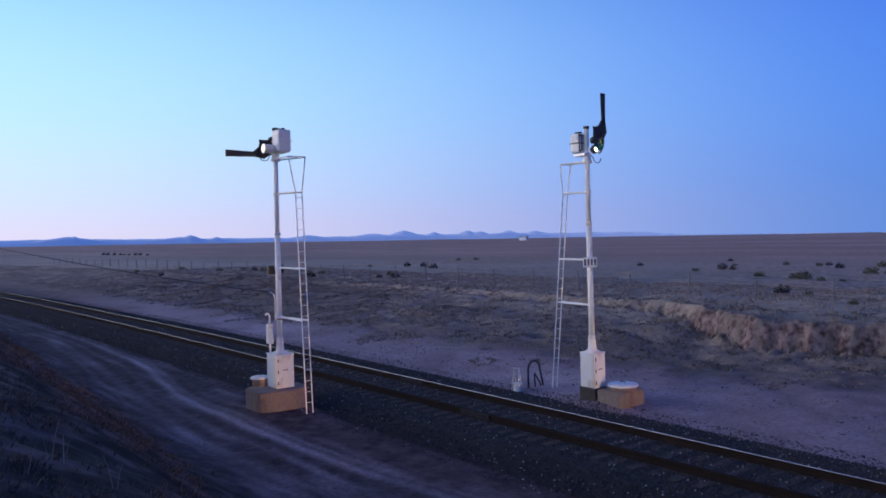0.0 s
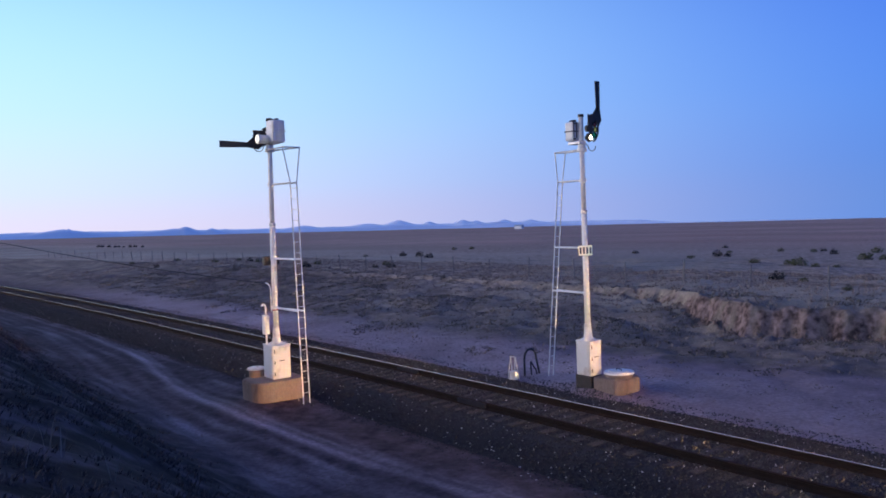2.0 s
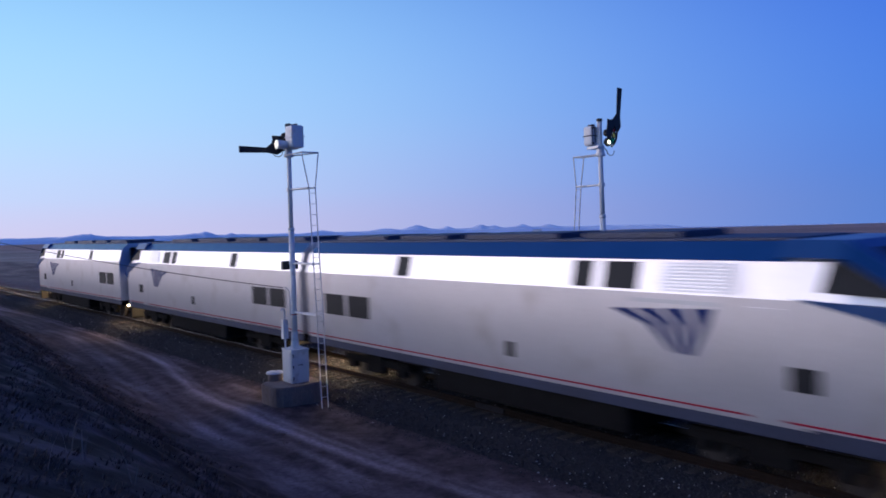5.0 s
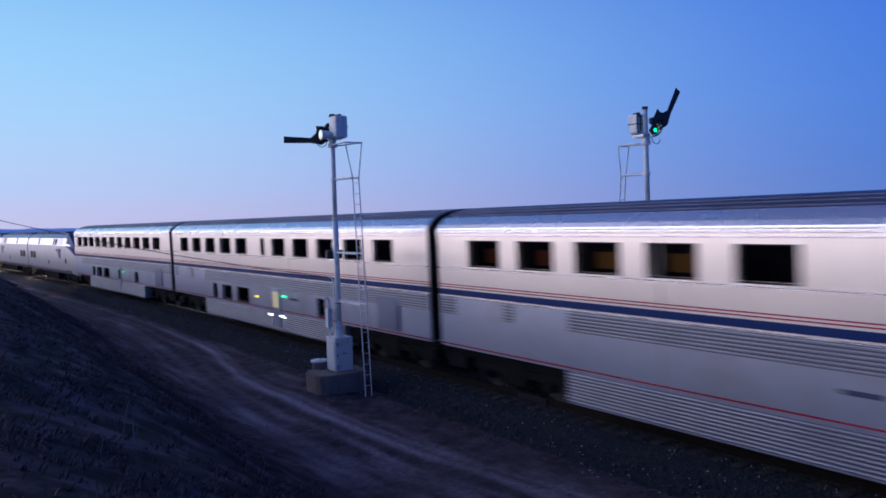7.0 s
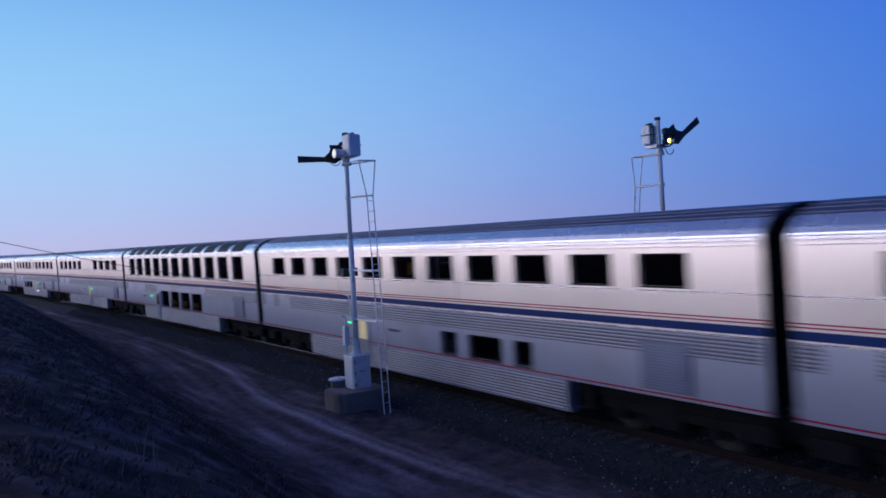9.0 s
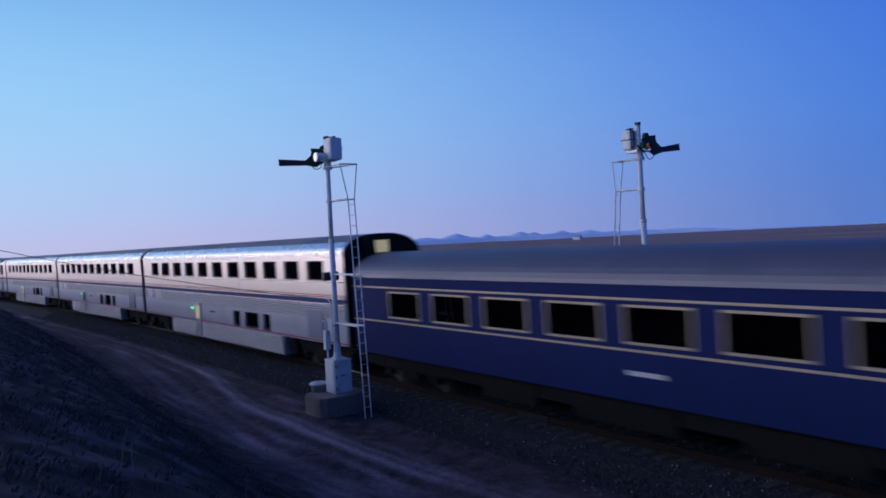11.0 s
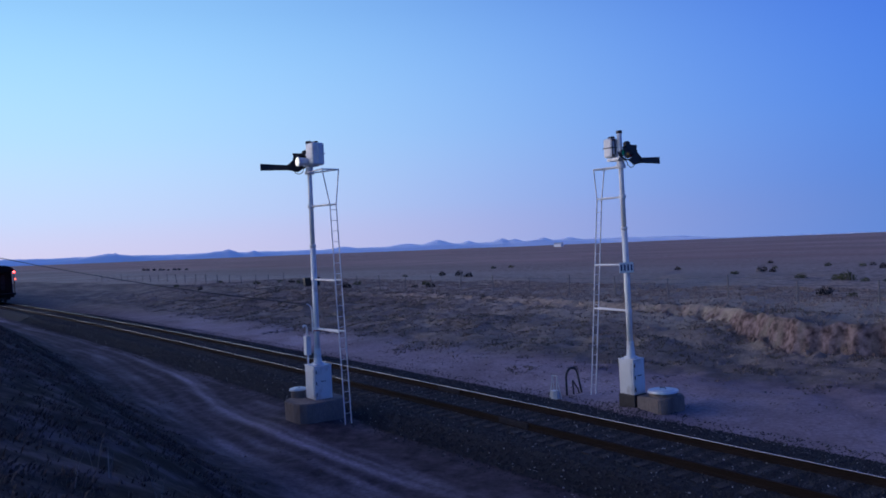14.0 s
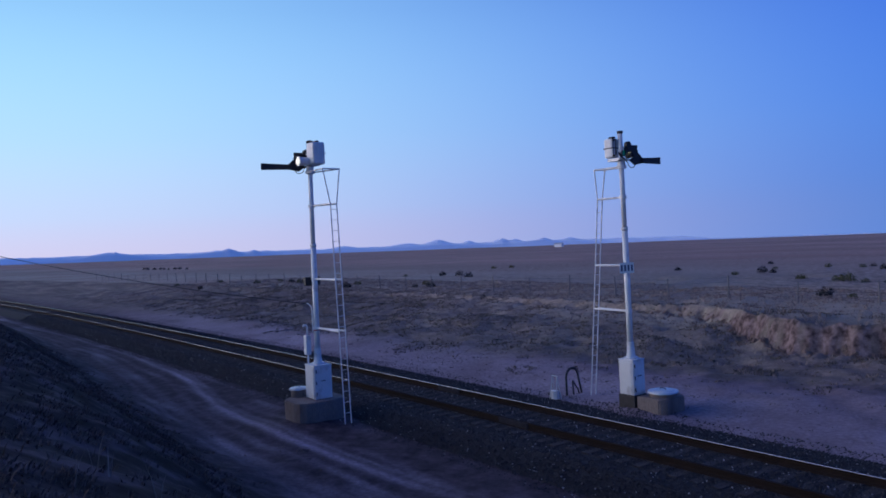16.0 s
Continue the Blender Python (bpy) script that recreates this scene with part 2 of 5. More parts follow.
    bmesh.ops.recalc_face_normals(bm, faces=bm.faces[:])
    return bm


def pieces(name, verts, faces, material, kind="", label="", category="", smooth=False):
    me = bpy.data.meshes.new(name)
    me.from_pydata(verts, [], faces)
    me.materials.append(material)
    if smooth:
        me.polygons.foreach_set("use_smooth", [True] * len(me.polygons))
    me.update()
    return tagged(new(name, me), label, category, "", kind)


# ---------------------------------------------------------------- the line of the track and the ground
TRACK_Y, BEND, BEND_FROM = 13.86, 0.0007166, 7.98


def track_y(x):
    e = np.clip(-np.asarray(x, float) - BEND_FROM, 0, 260)
    return TRACK_Y - BEND * e * e / 2


def on_track(s, off=0.0, z=0.0):
    """The pose on the track, s metres along the way of travel."""
    e = max(s - BEND_FROM, 0.0)
    a = math.atan(BEND * e)
    return pose(-s, TRACK_Y - BEND * e * e / 2, z, 0, 0, math.degrees(a)) @ Matrix.Translation((0, off, 0))


rng = np.random.default_rng(4)


def wave(x, y, scale, seed):
    """Smooth noise on arrays."""
    x, y = np.asarray(x, float) / scale + seed * 17.3, np.asarray(y, float) / scale - seed * 9.1
    xi, yi = np.floor(x), np.floor(y)
    fx, fy = x - xi, y - yi
    fx, fy = fx * fx * (3 - 2 * fx), fy * fy * (3 - 2 * fy)

    def h(a, b):
        v = np.sin(a * 127.1 + b * 311.7 + seed * 74.7) * 43758.5453
        return v - np.floor(v)
    return (h(xi, yi) * (1 - fx) + h(xi + 1, yi) * fx) * (1 - fy) + (h(xi, yi + 1) * (1 - fx) + h(xi + 1, yi + 1) * fx) * fy - 0.5


def toe(x):
    """Where the near bank meets the dirt road, measured across the track."""
    return 5.9 + np.clip((-np.asarray(x, float) - 15) * 0.055, -0.6, 2.6)


def scarp_edge(x):
    """The lip of the eroded cut behind the track, notched by gullies."""
    x = np.asarray(x, float)
    line = np.interp(x, [-60, -30, -27, -23.4, -20.6, -18.2, -16.5, -15.4, -12.7, -5], [31.6, 32.5, 32.5, 32.0, 30.2, 28.4, 28.0, 28.5, 29.4, 30.2])
    return line + wave(x, 0 * x, 2.2, 1) * 0.7 + wave(x, 0 * x, 0.9, 2) * 0.55 + wave(x, 0 * x, 0.4, 25) * 0.4


def ground_z(x, y):
    x, y = np.asarray(x, float), np.asarray(y, float)
    d = y - (track_y(x) - TRACK_Y)
    near = np.interp(d - toe(x), [-300, -40, -7, -5, -3, -1, 0.3, 1.2], [7, 4.6, 3.2, 3.0, 1.95, 0.45, -0.35, -0.6])
    cutx = np.interp(x, [-60, -38, -28, -20, 5], [0.2, 0.3, 0.5, 1.0, 1.0])
    edge = scarp_edge(x)
    e = d - edge
    foot = np.interp(x, [-26, -22, -20, -18], [0.38, 0.36, 0.14, 0.08])
    steep = np.where(e < -0.55, foot * np.interp(e, [-8, -3, -0.55], [0, 0.45, 1.0]), foot + (1 - foot) * np.interp(e, [-0.55, -0.42, -0.12, 0.0, 1.0], [0, 0.22, 0.86, 0.96, 1.0]))
    soft = np.interp(d, [18.5, 22, 26, 31, 34], [0, 0.14, 0.5, 0.93, 1.0])
    up = soft * (1 - cutx) + steep * cutx
    far = -0.6 + np.interp(d, [17, 21], [0, 0.22]) + up * 1.18
    plain = np.clip(d - 36, 0, None) * -0.0245 + np.clip(-x - 20, 0, None) * -0.004 * np.clip((d - 20) / 15, 0, 1)
    z = np.where(d < 11.5, near, far) + plain
    rough = np.clip(np.abs(d - 14) / 6 - 0.55, 0, 1)
    fade = np.clip(60 / (np.hypot(x, y) + 1), 0, 1)
    z = z + rough * (wave(x, y, 3.1, 3) * 0.28 + wave(x, y, 0.9, 4) * 0.13 + wave(x, y, 0.35, 9) * 0.05) * (0.35 + 0.65 * fade)
    z = z + np.clip((d - 60) / 400, 0, 1) * wave(x, y, 260, 5) * 3.0
    z = z + 0.16 * np.exp(-((x + 22.3) ** 2 + (y - 10.2) ** 2) / 2.2) + 0.2 * np.exp(-((x + 15.6) ** 2 + (y - 17.5) ** 2) / 1.5)
    cut = np.exp(-((d - edge + 0.6) / 0.7) ** 2) * cutx
    z = z + cut * (wave(x, y, 0.6, 23) * 0.4 + wave(x, y, 0.26, 24) * 0.36)
    slope = np.exp(-((d - 25.5) / 3.2) ** 2)
    z = z + slope * (wave(x * 0.35 + y * 0.9, y * 0.4 - x * 0.5, 1.1, 6) * 0.3 + wave(x, y, 0.6, 7) * 0.14)
    return z


def graded(stops):
    out = []
    for (a, b, step) in stops:
        out += list(np.arange(a, b, step))
    return np.array(out + [stops[-1][1]])


def build_ground():
    xs = graded([(-3900, -900, 150), (-900, -300, 30), (-300, -110, 6), (-110, -60, 0.8), (-60, -34, 0.24), (-34, -6, 0.12), (-6, 2, 0.22), (2, 40, 3), (40, 400, 40)])
    ys = graded([(-900, -60, 70), (-60, -4, 4), (-4, 3, 0.5), (3, 11, 0.1), (11, 17, 0.5), (17, 26.5, 0.18), (26.5, 33, 0.07), (33, 34.2, 0.2), (34.2, 60, 0.7), (60, 150, 4), (150, 600, 25), (600, 3900, 150)])
    X, Y = np.meshgrid(xs, ys, indexing="ij")
    Z = ground_z(X, Y)
    nx, ny = X.shape
    verts = np.stack([X, Y, Z], -1).reshape(-1, 3)
    i = np.arange(nx * ny).reshape(nx, ny)
    faces = np.stack([i[:-1, :-1], i[1:, :-1], i[1:, 1:], i[:-1, 1:]], -1).reshape(-1, 4)
    me = bpy.data.meshes.new("ground")
    me.from_pydata(verts.tolist(), [], faces.tolist())
    me.polygons.foreach_set("use_smooth", [True] * len(me.polygons))
    # what covers the soil: r bare sand, g dry grass, b raw clay
    d = (Y - (track_y(X) - TRACK_Y))
    t = d - toe(X)
    blur = wave(X, Y, 1.6, 11) * 0.9 + wave(X, Y, 0.5, 12) * 0.5
    road = np.clip((t + blur * 0.9 + 0.1) / 0.8, 0, 1) * (d < 14)
    sand_w = np.interp(X, [-60, -30, -12, 0], [20.2, 20.6, 24.5, 26.5])
    # sand fades out far along the track, part of the slope's painted shade
    sand = np.clip((sand_w - d + blur * 2.2) / 1.4, 0, 1) * (d >= 14) * np.interp(X, [-85, -55], [0.15, 1.0])
    bare = np.maximum(road, sand)
    cutx = np.interp(X, [-60, -38, -26, 5], [0.1, 0.35, 1.0, 1.0])
    edge = scarp_edge(X)
    clay = np.exp(-((d - edge + 0.36) / 0.42) ** 2) * cutx * np.interp(X, [-40, -30, -25, -21], [0.25, 0.4, 0.7, 1.0]) * np.clip(0.7 + wave(X, Y, 1.1, 17) * 1.2 + wave(X, Y, 0.33, 33) * 1.6, 0, 1.0) + 0.3 * np.clip(wave(X, Y, 5, 14) * 3 - 0.3, 0, 1) * np.exp(-((d - 27.5) / 3) ** 2)
    grass = np.where(d > 14, np.clip((d - sand_w + 2) / 5, 0, 1), 1 - road)
    # dark weedy earth on the cut's slope along the track, its shade painted in
    slope_to = np.interp(X, [-75, -45, -30], [33.5, 32.0, 30.2])
    weeds = np.clip((d - sand_w + 0.5) / 1.5, 0, 1) * np.clip((slope_to - d) / 1.5, 0, 1) * np.interp(X, [-60, -40, -20], [0.8, 0.55, 0.5])
    grass = grass * (1 - weeds * np.clip(0.85 + wave(X, Y, 1.7, 31) * 0.9 + wave(X, Y, 0.6, 32) * 0.6, 0, 1))
    # wheel ruts of the dirt road, pale packed dust
    lane = np.interp(-X, [10, 18, 22, 27, 33, 36, 41, 49, 56, 80], [9.9, 9.06, 8.87, 9.05, 9.96, 10.3, 10.42, 10.35, 10.1, 8.6])
    lane2 = np.interp(-X, [10, 15.8, 17.7, 23, 31, 39, 45, 56, 80], [8.9, 7.8, 7.46, 7.55, 8.24, 9.1, 9.28, 9.0, 7.4])
    wob = wave(X, 0 * Y, 6, 15) * 0.35
    r1, r2 = Y - lane - wob, Y - lane2 - wob
    keep = np.interp(X, [-44, -34, -22, -12], [0.5, 1.0, 0.75, 0.5])
    rut = (keep * np.exp(-(r1 / 0.16) ** 2) + 0.35 * np.exp(-((r1 - 0.34) / 0.1) ** 2) + 0.3 * np.exp(-(r2 / 0.2) ** 2) + 0.22 * np.exp(-((r1 + 0.7) / 0.12) ** 2) + 0.2 * np.exp(-((r2 + 0.5) / 0.1) ** 2)) * (d < 12)
    streak = 0.35 * np.clip(wave(X * 0.12, Y, 0.33, 18) * 2.4, 0, 1) * np.clip(road, 0, 1) * (d < 11.3)
    pale = 0.9 * np.exp(-((d - 19.3 + blur) / 1.7) ** 2) * np.interp(X, [-80, -50, -17, -11], [0.1, 1.0, 1.0, 0.3])
    rut = rut + streak + pale
    col = np.stack([bare, grass, np.clip(clay, 0, 1), np.clip(rut * (0.75 + wave(X, Y, 2, 16)), 0, 1)], -1).reshape(-1, 4)
    at = me.color_attributes.new("cover", "FLOAT_COLOR", "POINT")
    at.data.foreach_set("color", col.astype(np.float32).ravel())
    me.materials.append(ground_material())
    tagged(new("ground", me), "dry high-plains prairie ground with dirt road and sandy strip", "ground", "", "structure")


def ground_material():
    m = bpy.data.materials.new("prairie_soil")
    m.use_nodes = True
    nt = m.node_tree
    p = nt.nodes["Principled BSDF"]
    at = nt.nodes.new("ShaderNodeAttribute")
    at.attribute_name = "cover"
    sep = nt.nodes.new("ShaderNodeSeparateColor")
    nt.links.new(at.outputs["Color"], sep.inputs[0])
    tc = nt.nodes.new("ShaderNodeTexCoord")

    def noise_tex(scale, stretch=(1, 1, 1), detail=6):
        mp, n = nt.nodes.new("ShaderNodeMapping"), nt.nodes.new("ShaderNodeTexNoise")
        mp.inputs["Scale"].default_value = stretch
        n.inputs["Scale"].default_value, n.inputs["Detail"].default_value = scale, detail
        nt.links.new(tc.outputs["Object"], mp.inputs["Vector"])
        nt.links.new(mp.outputs[0], n.inputs["Vector"])
        return n.outputs["Fac"]

    def ramp(fac, stops):
        r = nt.nodes.new("ShaderNodeValToRGB")
        while len(r.color_ramp.elements) < len(stops):
            r.color_ramp.elements.new(0.5)
        for el, (pos, c) in zip(r.color_ramp.elements, stops):
            el.position, el.color = pos, (c[0] * 0.95, c[1] * 0.965, c[2] * 1.14, 1)
        nt.links.new(fac, r.inputs[0])
        return r.outputs[0]

    def mix(f, a, b):
        x = nt.nodes.new("ShaderNodeMix")
        x.data_type = "RGBA"
        nt.links.new(f, x.inputs["Factor"])
        nt.links.new(a, x.inputs["A"])
        nt.links.new(b, x.inputs["B"])
        return x.outputs["Result"]
    xyz = nt.nodes.new("ShaderNodeSeparateXYZ")
    nt.links.new(tc.outputs["Object"], xyz.inputs[0])
    near_side = nt.nodes.new("ShaderNodeMapRange")  # darker ground colours on the camera's side of the track
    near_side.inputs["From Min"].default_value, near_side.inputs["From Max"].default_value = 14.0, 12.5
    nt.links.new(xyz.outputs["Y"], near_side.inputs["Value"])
    broad, middle, fine = noise_tex(0.05), noise_tex(0.9), noise_tex(9.0)
    far_bands = noise_tex(0.02, (0.35, 1, 1))
    soil = ramp(noise_tex(1.3, (1, 1, 1)), [(0.34, (0.062, 0.048, 0.042)), (0.5, (0.11, 0.084, 0.07)), (0.68, (0.19, 0.142, 0.115))])
    sand = ramp(middle, [(0.3, (0.2, 0.146, 0.13)), (0.7, (0.33, 0.245, 0.22))])
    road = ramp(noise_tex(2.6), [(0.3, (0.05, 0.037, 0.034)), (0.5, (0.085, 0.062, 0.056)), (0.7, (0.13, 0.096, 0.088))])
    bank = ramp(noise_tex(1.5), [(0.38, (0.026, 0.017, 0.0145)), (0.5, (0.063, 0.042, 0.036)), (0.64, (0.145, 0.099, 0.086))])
    straw = ramp(noise_tex(2.2), [(0.34, (0.17, 0.118, 0.082)), (0.5, (0.36, 0.26, 0.175)), (0.66, (0.56, 0.42, 0.28))])
    dusty = ramp(far_bands, [(0.38, (0.38, 0.225, 0.155)), (0.5, (0.5, 0.305, 0.21)), (0.64, (0.6, 0.38, 0.255))])
    sage = ramp(far_bands, [(0.38, (0.3, 0.265, 0.18)), (0.5, (0.42, 0.36, 0.245)), (0.64, (0.54, 0.45, 0.3))])
    reach = nt.nodes.new("ShaderNodeMapRange")  # grey-green near the fence, dusty red-brown farther out
    reach.inputs["From Min"].default_value, reach.inputs["From Max"].default_value = 48.0, 110.0
    nt.links.new(xyz.outputs["Y"], reach.inputs["Value"])
    sage = mix(reach.outputs[0], sage, dusty)
    grass = mix(ramp(broad, [(0.4, (0.2, 0.2, 0.2)), (0.62, (0.8, 0.8, 0.8))]), sage, straw)
    clay = ramp(noise_tex(3.4, (1.2, 0.9, 1.0), 9), [(0.36, (0.06, 0.04, 0.033)), (0.48, (0.17, 0.117, 0.093)), (0.64, (0.3, 0.215, 0.175))])
    dust = ramp(fine, [(0.3, (0.36, 0.285, 0.265)), (0.7, (0.48, 0.39, 0.36))])
    c = mix(sep.outputs[1], soil, grass)
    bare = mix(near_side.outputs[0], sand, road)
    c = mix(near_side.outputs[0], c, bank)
    c = mix(sep.outputs[0], c, bare)
    c = mix(sep.outputs[2], c, clay)
    c = mix(at.outputs["Alpha"], c, dust)
    grain = nt.nodes.new("ShaderNodeMapRange")
    grain.inputs["To Min"].default_value, grain.inputs["To Max"].default_value = 0.62, 1.38
    nt.links.new(fine, grain.inputs["Value"])
    g = nt.nodes.new("ShaderNodeMix")
    g.data_type, g.blend_type = "RGBA", "MULTIPLY"
    g.inputs["Factor"].default_value = 1
    nt.links.new(c, g.inputs["A"])
    nt.links.new(grain.outputs[0], g.inputs["B"])
    nt.links.new(g.outputs["Result"], p.inputs["Base Color"])
    p.inputs["Roughness"].default_value = 0.95
    p.inputs["Specular IOR Level"].default_value = 0.1
    b = nt.nodes.new("ShaderNodeBump")
    b.inputs["Strength"].default_value, b.inputs["Distance"].default_value = 0.7, 0.05
    nt.links.new(fine, b.inputs["Height"])
    nt.links.new(b.outputs[0], p.inputs["Normal"])
    return m


build_ground()


def build_mountains():
    """Far blue ranges, three ridges one behind another."""
    # paleness of the hazy distance is put into the ranges' colours
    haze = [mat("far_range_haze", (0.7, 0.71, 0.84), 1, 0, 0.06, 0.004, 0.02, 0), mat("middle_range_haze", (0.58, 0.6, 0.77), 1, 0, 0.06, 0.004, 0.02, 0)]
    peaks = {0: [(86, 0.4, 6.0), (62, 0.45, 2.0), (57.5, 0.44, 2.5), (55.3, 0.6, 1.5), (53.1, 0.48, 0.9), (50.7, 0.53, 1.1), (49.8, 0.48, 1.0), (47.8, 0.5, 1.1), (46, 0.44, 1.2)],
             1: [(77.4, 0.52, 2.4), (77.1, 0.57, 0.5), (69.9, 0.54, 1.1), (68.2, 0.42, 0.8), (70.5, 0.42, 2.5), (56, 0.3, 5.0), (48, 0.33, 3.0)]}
    for m in haze:  # haze over the far ranges, put in as a glow of their own
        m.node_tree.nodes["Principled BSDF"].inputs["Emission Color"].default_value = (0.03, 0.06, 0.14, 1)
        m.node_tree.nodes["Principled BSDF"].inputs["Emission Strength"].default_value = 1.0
    for row, dist in ((0, 4300), (1, 3950)):
        hs = np.arange(14, 100, 0.12)
        el = np.full(len(hs), -0.3)
        for c, h, w in peaks[row]:
            el = np.maximum(el, h * np.exp(-np.abs((hs - c) / w) ** 1.4))
        if row == 0:
            el = np.maximum(el, np.interp(hs, [33, 38, 46, 84, 90], [-0.3, 0.2, 0.3, 0.34, 0.34]))
        el = el + wave(hs, 0 * hs, 0.9, 21 + row) * 0.05 + wave(hs, 0 * hs, 0.35, 22 + row) * 0.03
        base = np.interp(hs, [24, 44, 55, 64, 70, 84], [-1.42, -1.15, -0.97, -0.88, -0.7, -0.34])
        verts, n = [], len(hs)
        for k, (back, f) in enumerate(((0, -1.4), (40, 0.55), (90, 1.0), (260, -1.2))):
            for h, e, b in zip(hs, el, base):
                r = dist + back
                a = b + (e * f if f > 0 else f)
                verts.append((-math.sin(radians(h)) * r, math.cos(radians(h)) * r, EYE[2] + math.tan(radians(a)) * r))
        faces = [(k * n + i, k * n + i + 1, (k + 1) * n + i + 1, (k + 1) * n + i) for k in range(3) for i in range(n - 1)]
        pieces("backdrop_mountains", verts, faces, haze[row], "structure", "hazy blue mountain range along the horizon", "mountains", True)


build_mountains()


# ---------------------------------------------------------------- the railway
def sweep(profile, off, z, s0=-300, s1=300):
    """A profile (across, up) swept along the track from s0 to s1."""
    bm = bmesh.new()
    ss = list(np.arange(-300, 0, 20.0)) + list(np.arange(0, 130, 2.0)) + list(np.arange(130, 301, 10.0))
    ss = [s0] + [s for s in ss if s0 < s < s1] + [s1]
    secs = [[on_track(s, off + a, z + b).translation for a, b in profile] for s in ss]
    return loft(bm, secs)


track = tagged(new("railway_track"), "single railway track with rusty rails on dark ballast", "railway track", "", "structure")
RAIL_PROFILE = [(-0.075, -0.17), (0.075, -0.17), (0.07, -0.155), (0.012, -0.13), (0.012, -0.05), (0.036, -0.035), (0.036, -0.006), (-0.036, -0.006), (-0.036, -0.035), (-0.012, -0.05), (-0.012, -0.13), (-0.07, -0.155)]
NEAR_JOINT, FAR_JOINT = 15.9, 20.8
for off in (-0.7525, 0.7525):
    rail = part("rail", sweep(RAIL_PROFILE, off, 0), M_RAIL, track, "rust-brown steel rail")
    # the near rail's head is polished only beyond s = 24.5, dull brown before
    for w, m, s0, s1, lab in ((0.007, M_RAILTOP, 24.5, 300, "polished running surface"), (0.03, M_RAIL, -300, 24.5, "dull brown running surface")) if off < 0 else ((0.013, M_RAILTOP, -300, 300, "polished running surface"),):
        part("rail_head", sweep([(-w, -0.006), (w, -0.006), (w - 0.003, 0.0), (0.003 - w, 0.0)], off, 0, s0, s1), m, rail, lab)
# insulated joints with bolted bars
for s, off in ((NEAR_JOINT, -0.7525), (FAR_JOINT, 0.7525)):
    bm = bmesh.new()
    for side in (-0.042, 0.042):
        box(bm, -0.56, 0.56, side - 0.02, side + 0.02, -0.15, -0.012, 0.006)
    for k in range(6):
        rod(bm, (-0.42 + k * 0.168, -0.085, -0.085), (-0.42 + k * 0.168, 0.085, -0.085), 0.018, n=6)
    jb = part("joint_bar", bm, M_JOINT, track, "dull grey insulated joint bars bolted to the rail")
    jb.matrix_basis = on_track(s, off)


def build_bed():
    prof = [(-2.75, -0.75), (-1.75, -0.25), (-1.3, -0.2), (-0.9, -0.185), (0.9, -0.185), (1.3, -0.2), (1.75, -0.24), (4.0, -0.75)]
    bed = part("ballast_bed", sweep(prof, 0, 0), M_BALLAST)
    tagged(bed, "dark crushed-stone ballast bed under the track", "ballast", "", "structure")


def build_stones():
    n = 120000
    s = 3 + rng.random(n) ** 1.5 * 75
    off = rng.uniform(-2.9, 4.0, n)
    keep = rng.random(n) < np.where((off < -2.6) | (off > 3.4), 0.35, 1.0)
    s, off = s[keep], off[keep]
    n = len(s)
    e = np.maximum(s - BEND_FROM, 0)
    x, y = -s, TRACK_Y - BEND * e * e / 2 + off
    z = np.interp(off, [-2.75, -1.75, -1.3, -0.9, 0.9, 1.3, 1.75, 4.0], [-0.7, -0.25, -0.2, -0.182, -0.182, -0.2, -0.24, -0.7]) + 0.004
    z = np.maximum(z, np.where(np.abs(off) > 2.6, ground_z(x, y), -9))
    size = rng.uniform(0.013, 0.034, n)
    octa = np.array([(1, 0, 0), (-1, 0, 0), (0, 1, 0), (0, -1, 0), (0, 0, 1), (0, 0, -0.5)], float)
    v = octa[None] * size[:, None, None] * rng.uniform(0.55, 1.3, (n, 6, 1)) + rng.normal(0, 0.004, (n, 6, 3))
    a = rng.uniform(0, 6.28, n)
    c, si = np.cos(a)[:, None], np.sin(a)[:, None]
    vx, vy = v[:, :, 0] * c - v[:, :, 1] * si, v[:, :, 0] * si + v[:, :, 1] * c
    verts = np.stack([vx + x[:, None], vy + y[:, None], v[:, :, 2] + z[:, None]], -1).reshape(-1, 3)
    f = np.array([(0, 2, 4), (2, 1, 4), (1, 3, 4), (3, 0, 4), (2, 0, 5), (1, 2, 5), (3, 1, 5), (0, 3, 5)])
    faces = (f[None] + (np.arange(n) * 6)[:, None, None]).reshape(-1, 3)
    pieces("ballast_stones", verts.tolist(), faces.tolist(), M_STONE, "stuff", "angular dark grey ballast stones with some pale ones", "gravel")


def stone_material():
    m = mat("ballast_stone", (0.1, 0.095, 0.1), 0.8, 0, 0.3, 3, 40, 0.2)
    nt = m.node_tree
    geo, r = nt.nodes.new("ShaderNodeNewGeometry"), nt.nodes.new("ShaderNodeValToRGB")
    nt.links.new(geo.outputs["Random Per Island"], r.inputs[0])
    for el, (pos, c) in zip(r.color_ramp.elements, ((0.0, (0.014, 0.0135, 0.017)), (1.0, (0.4, 0.38, 0.38)))):
        el.position, el.color = pos, (*c, 1)
    for pos, c in ((0.55, (0.026, 0.024, 0.028)), (0.96, (0.055, 0.05, 0.052))):
        r.color_ramp.elements.new(pos).color = (*c, 1)
    nt.links.new(r.outputs[0], nt.nodes["Principled BSDF"].inputs["Base Color"])
    return m


M_BALLAST = mat("ballast_bed_stone", (0.02, 0.0185, 0.023), 0.95, 0, 0.4, 4, 30, 1.0)
M_STONE = stone_material()
build_bed()
build_stones()


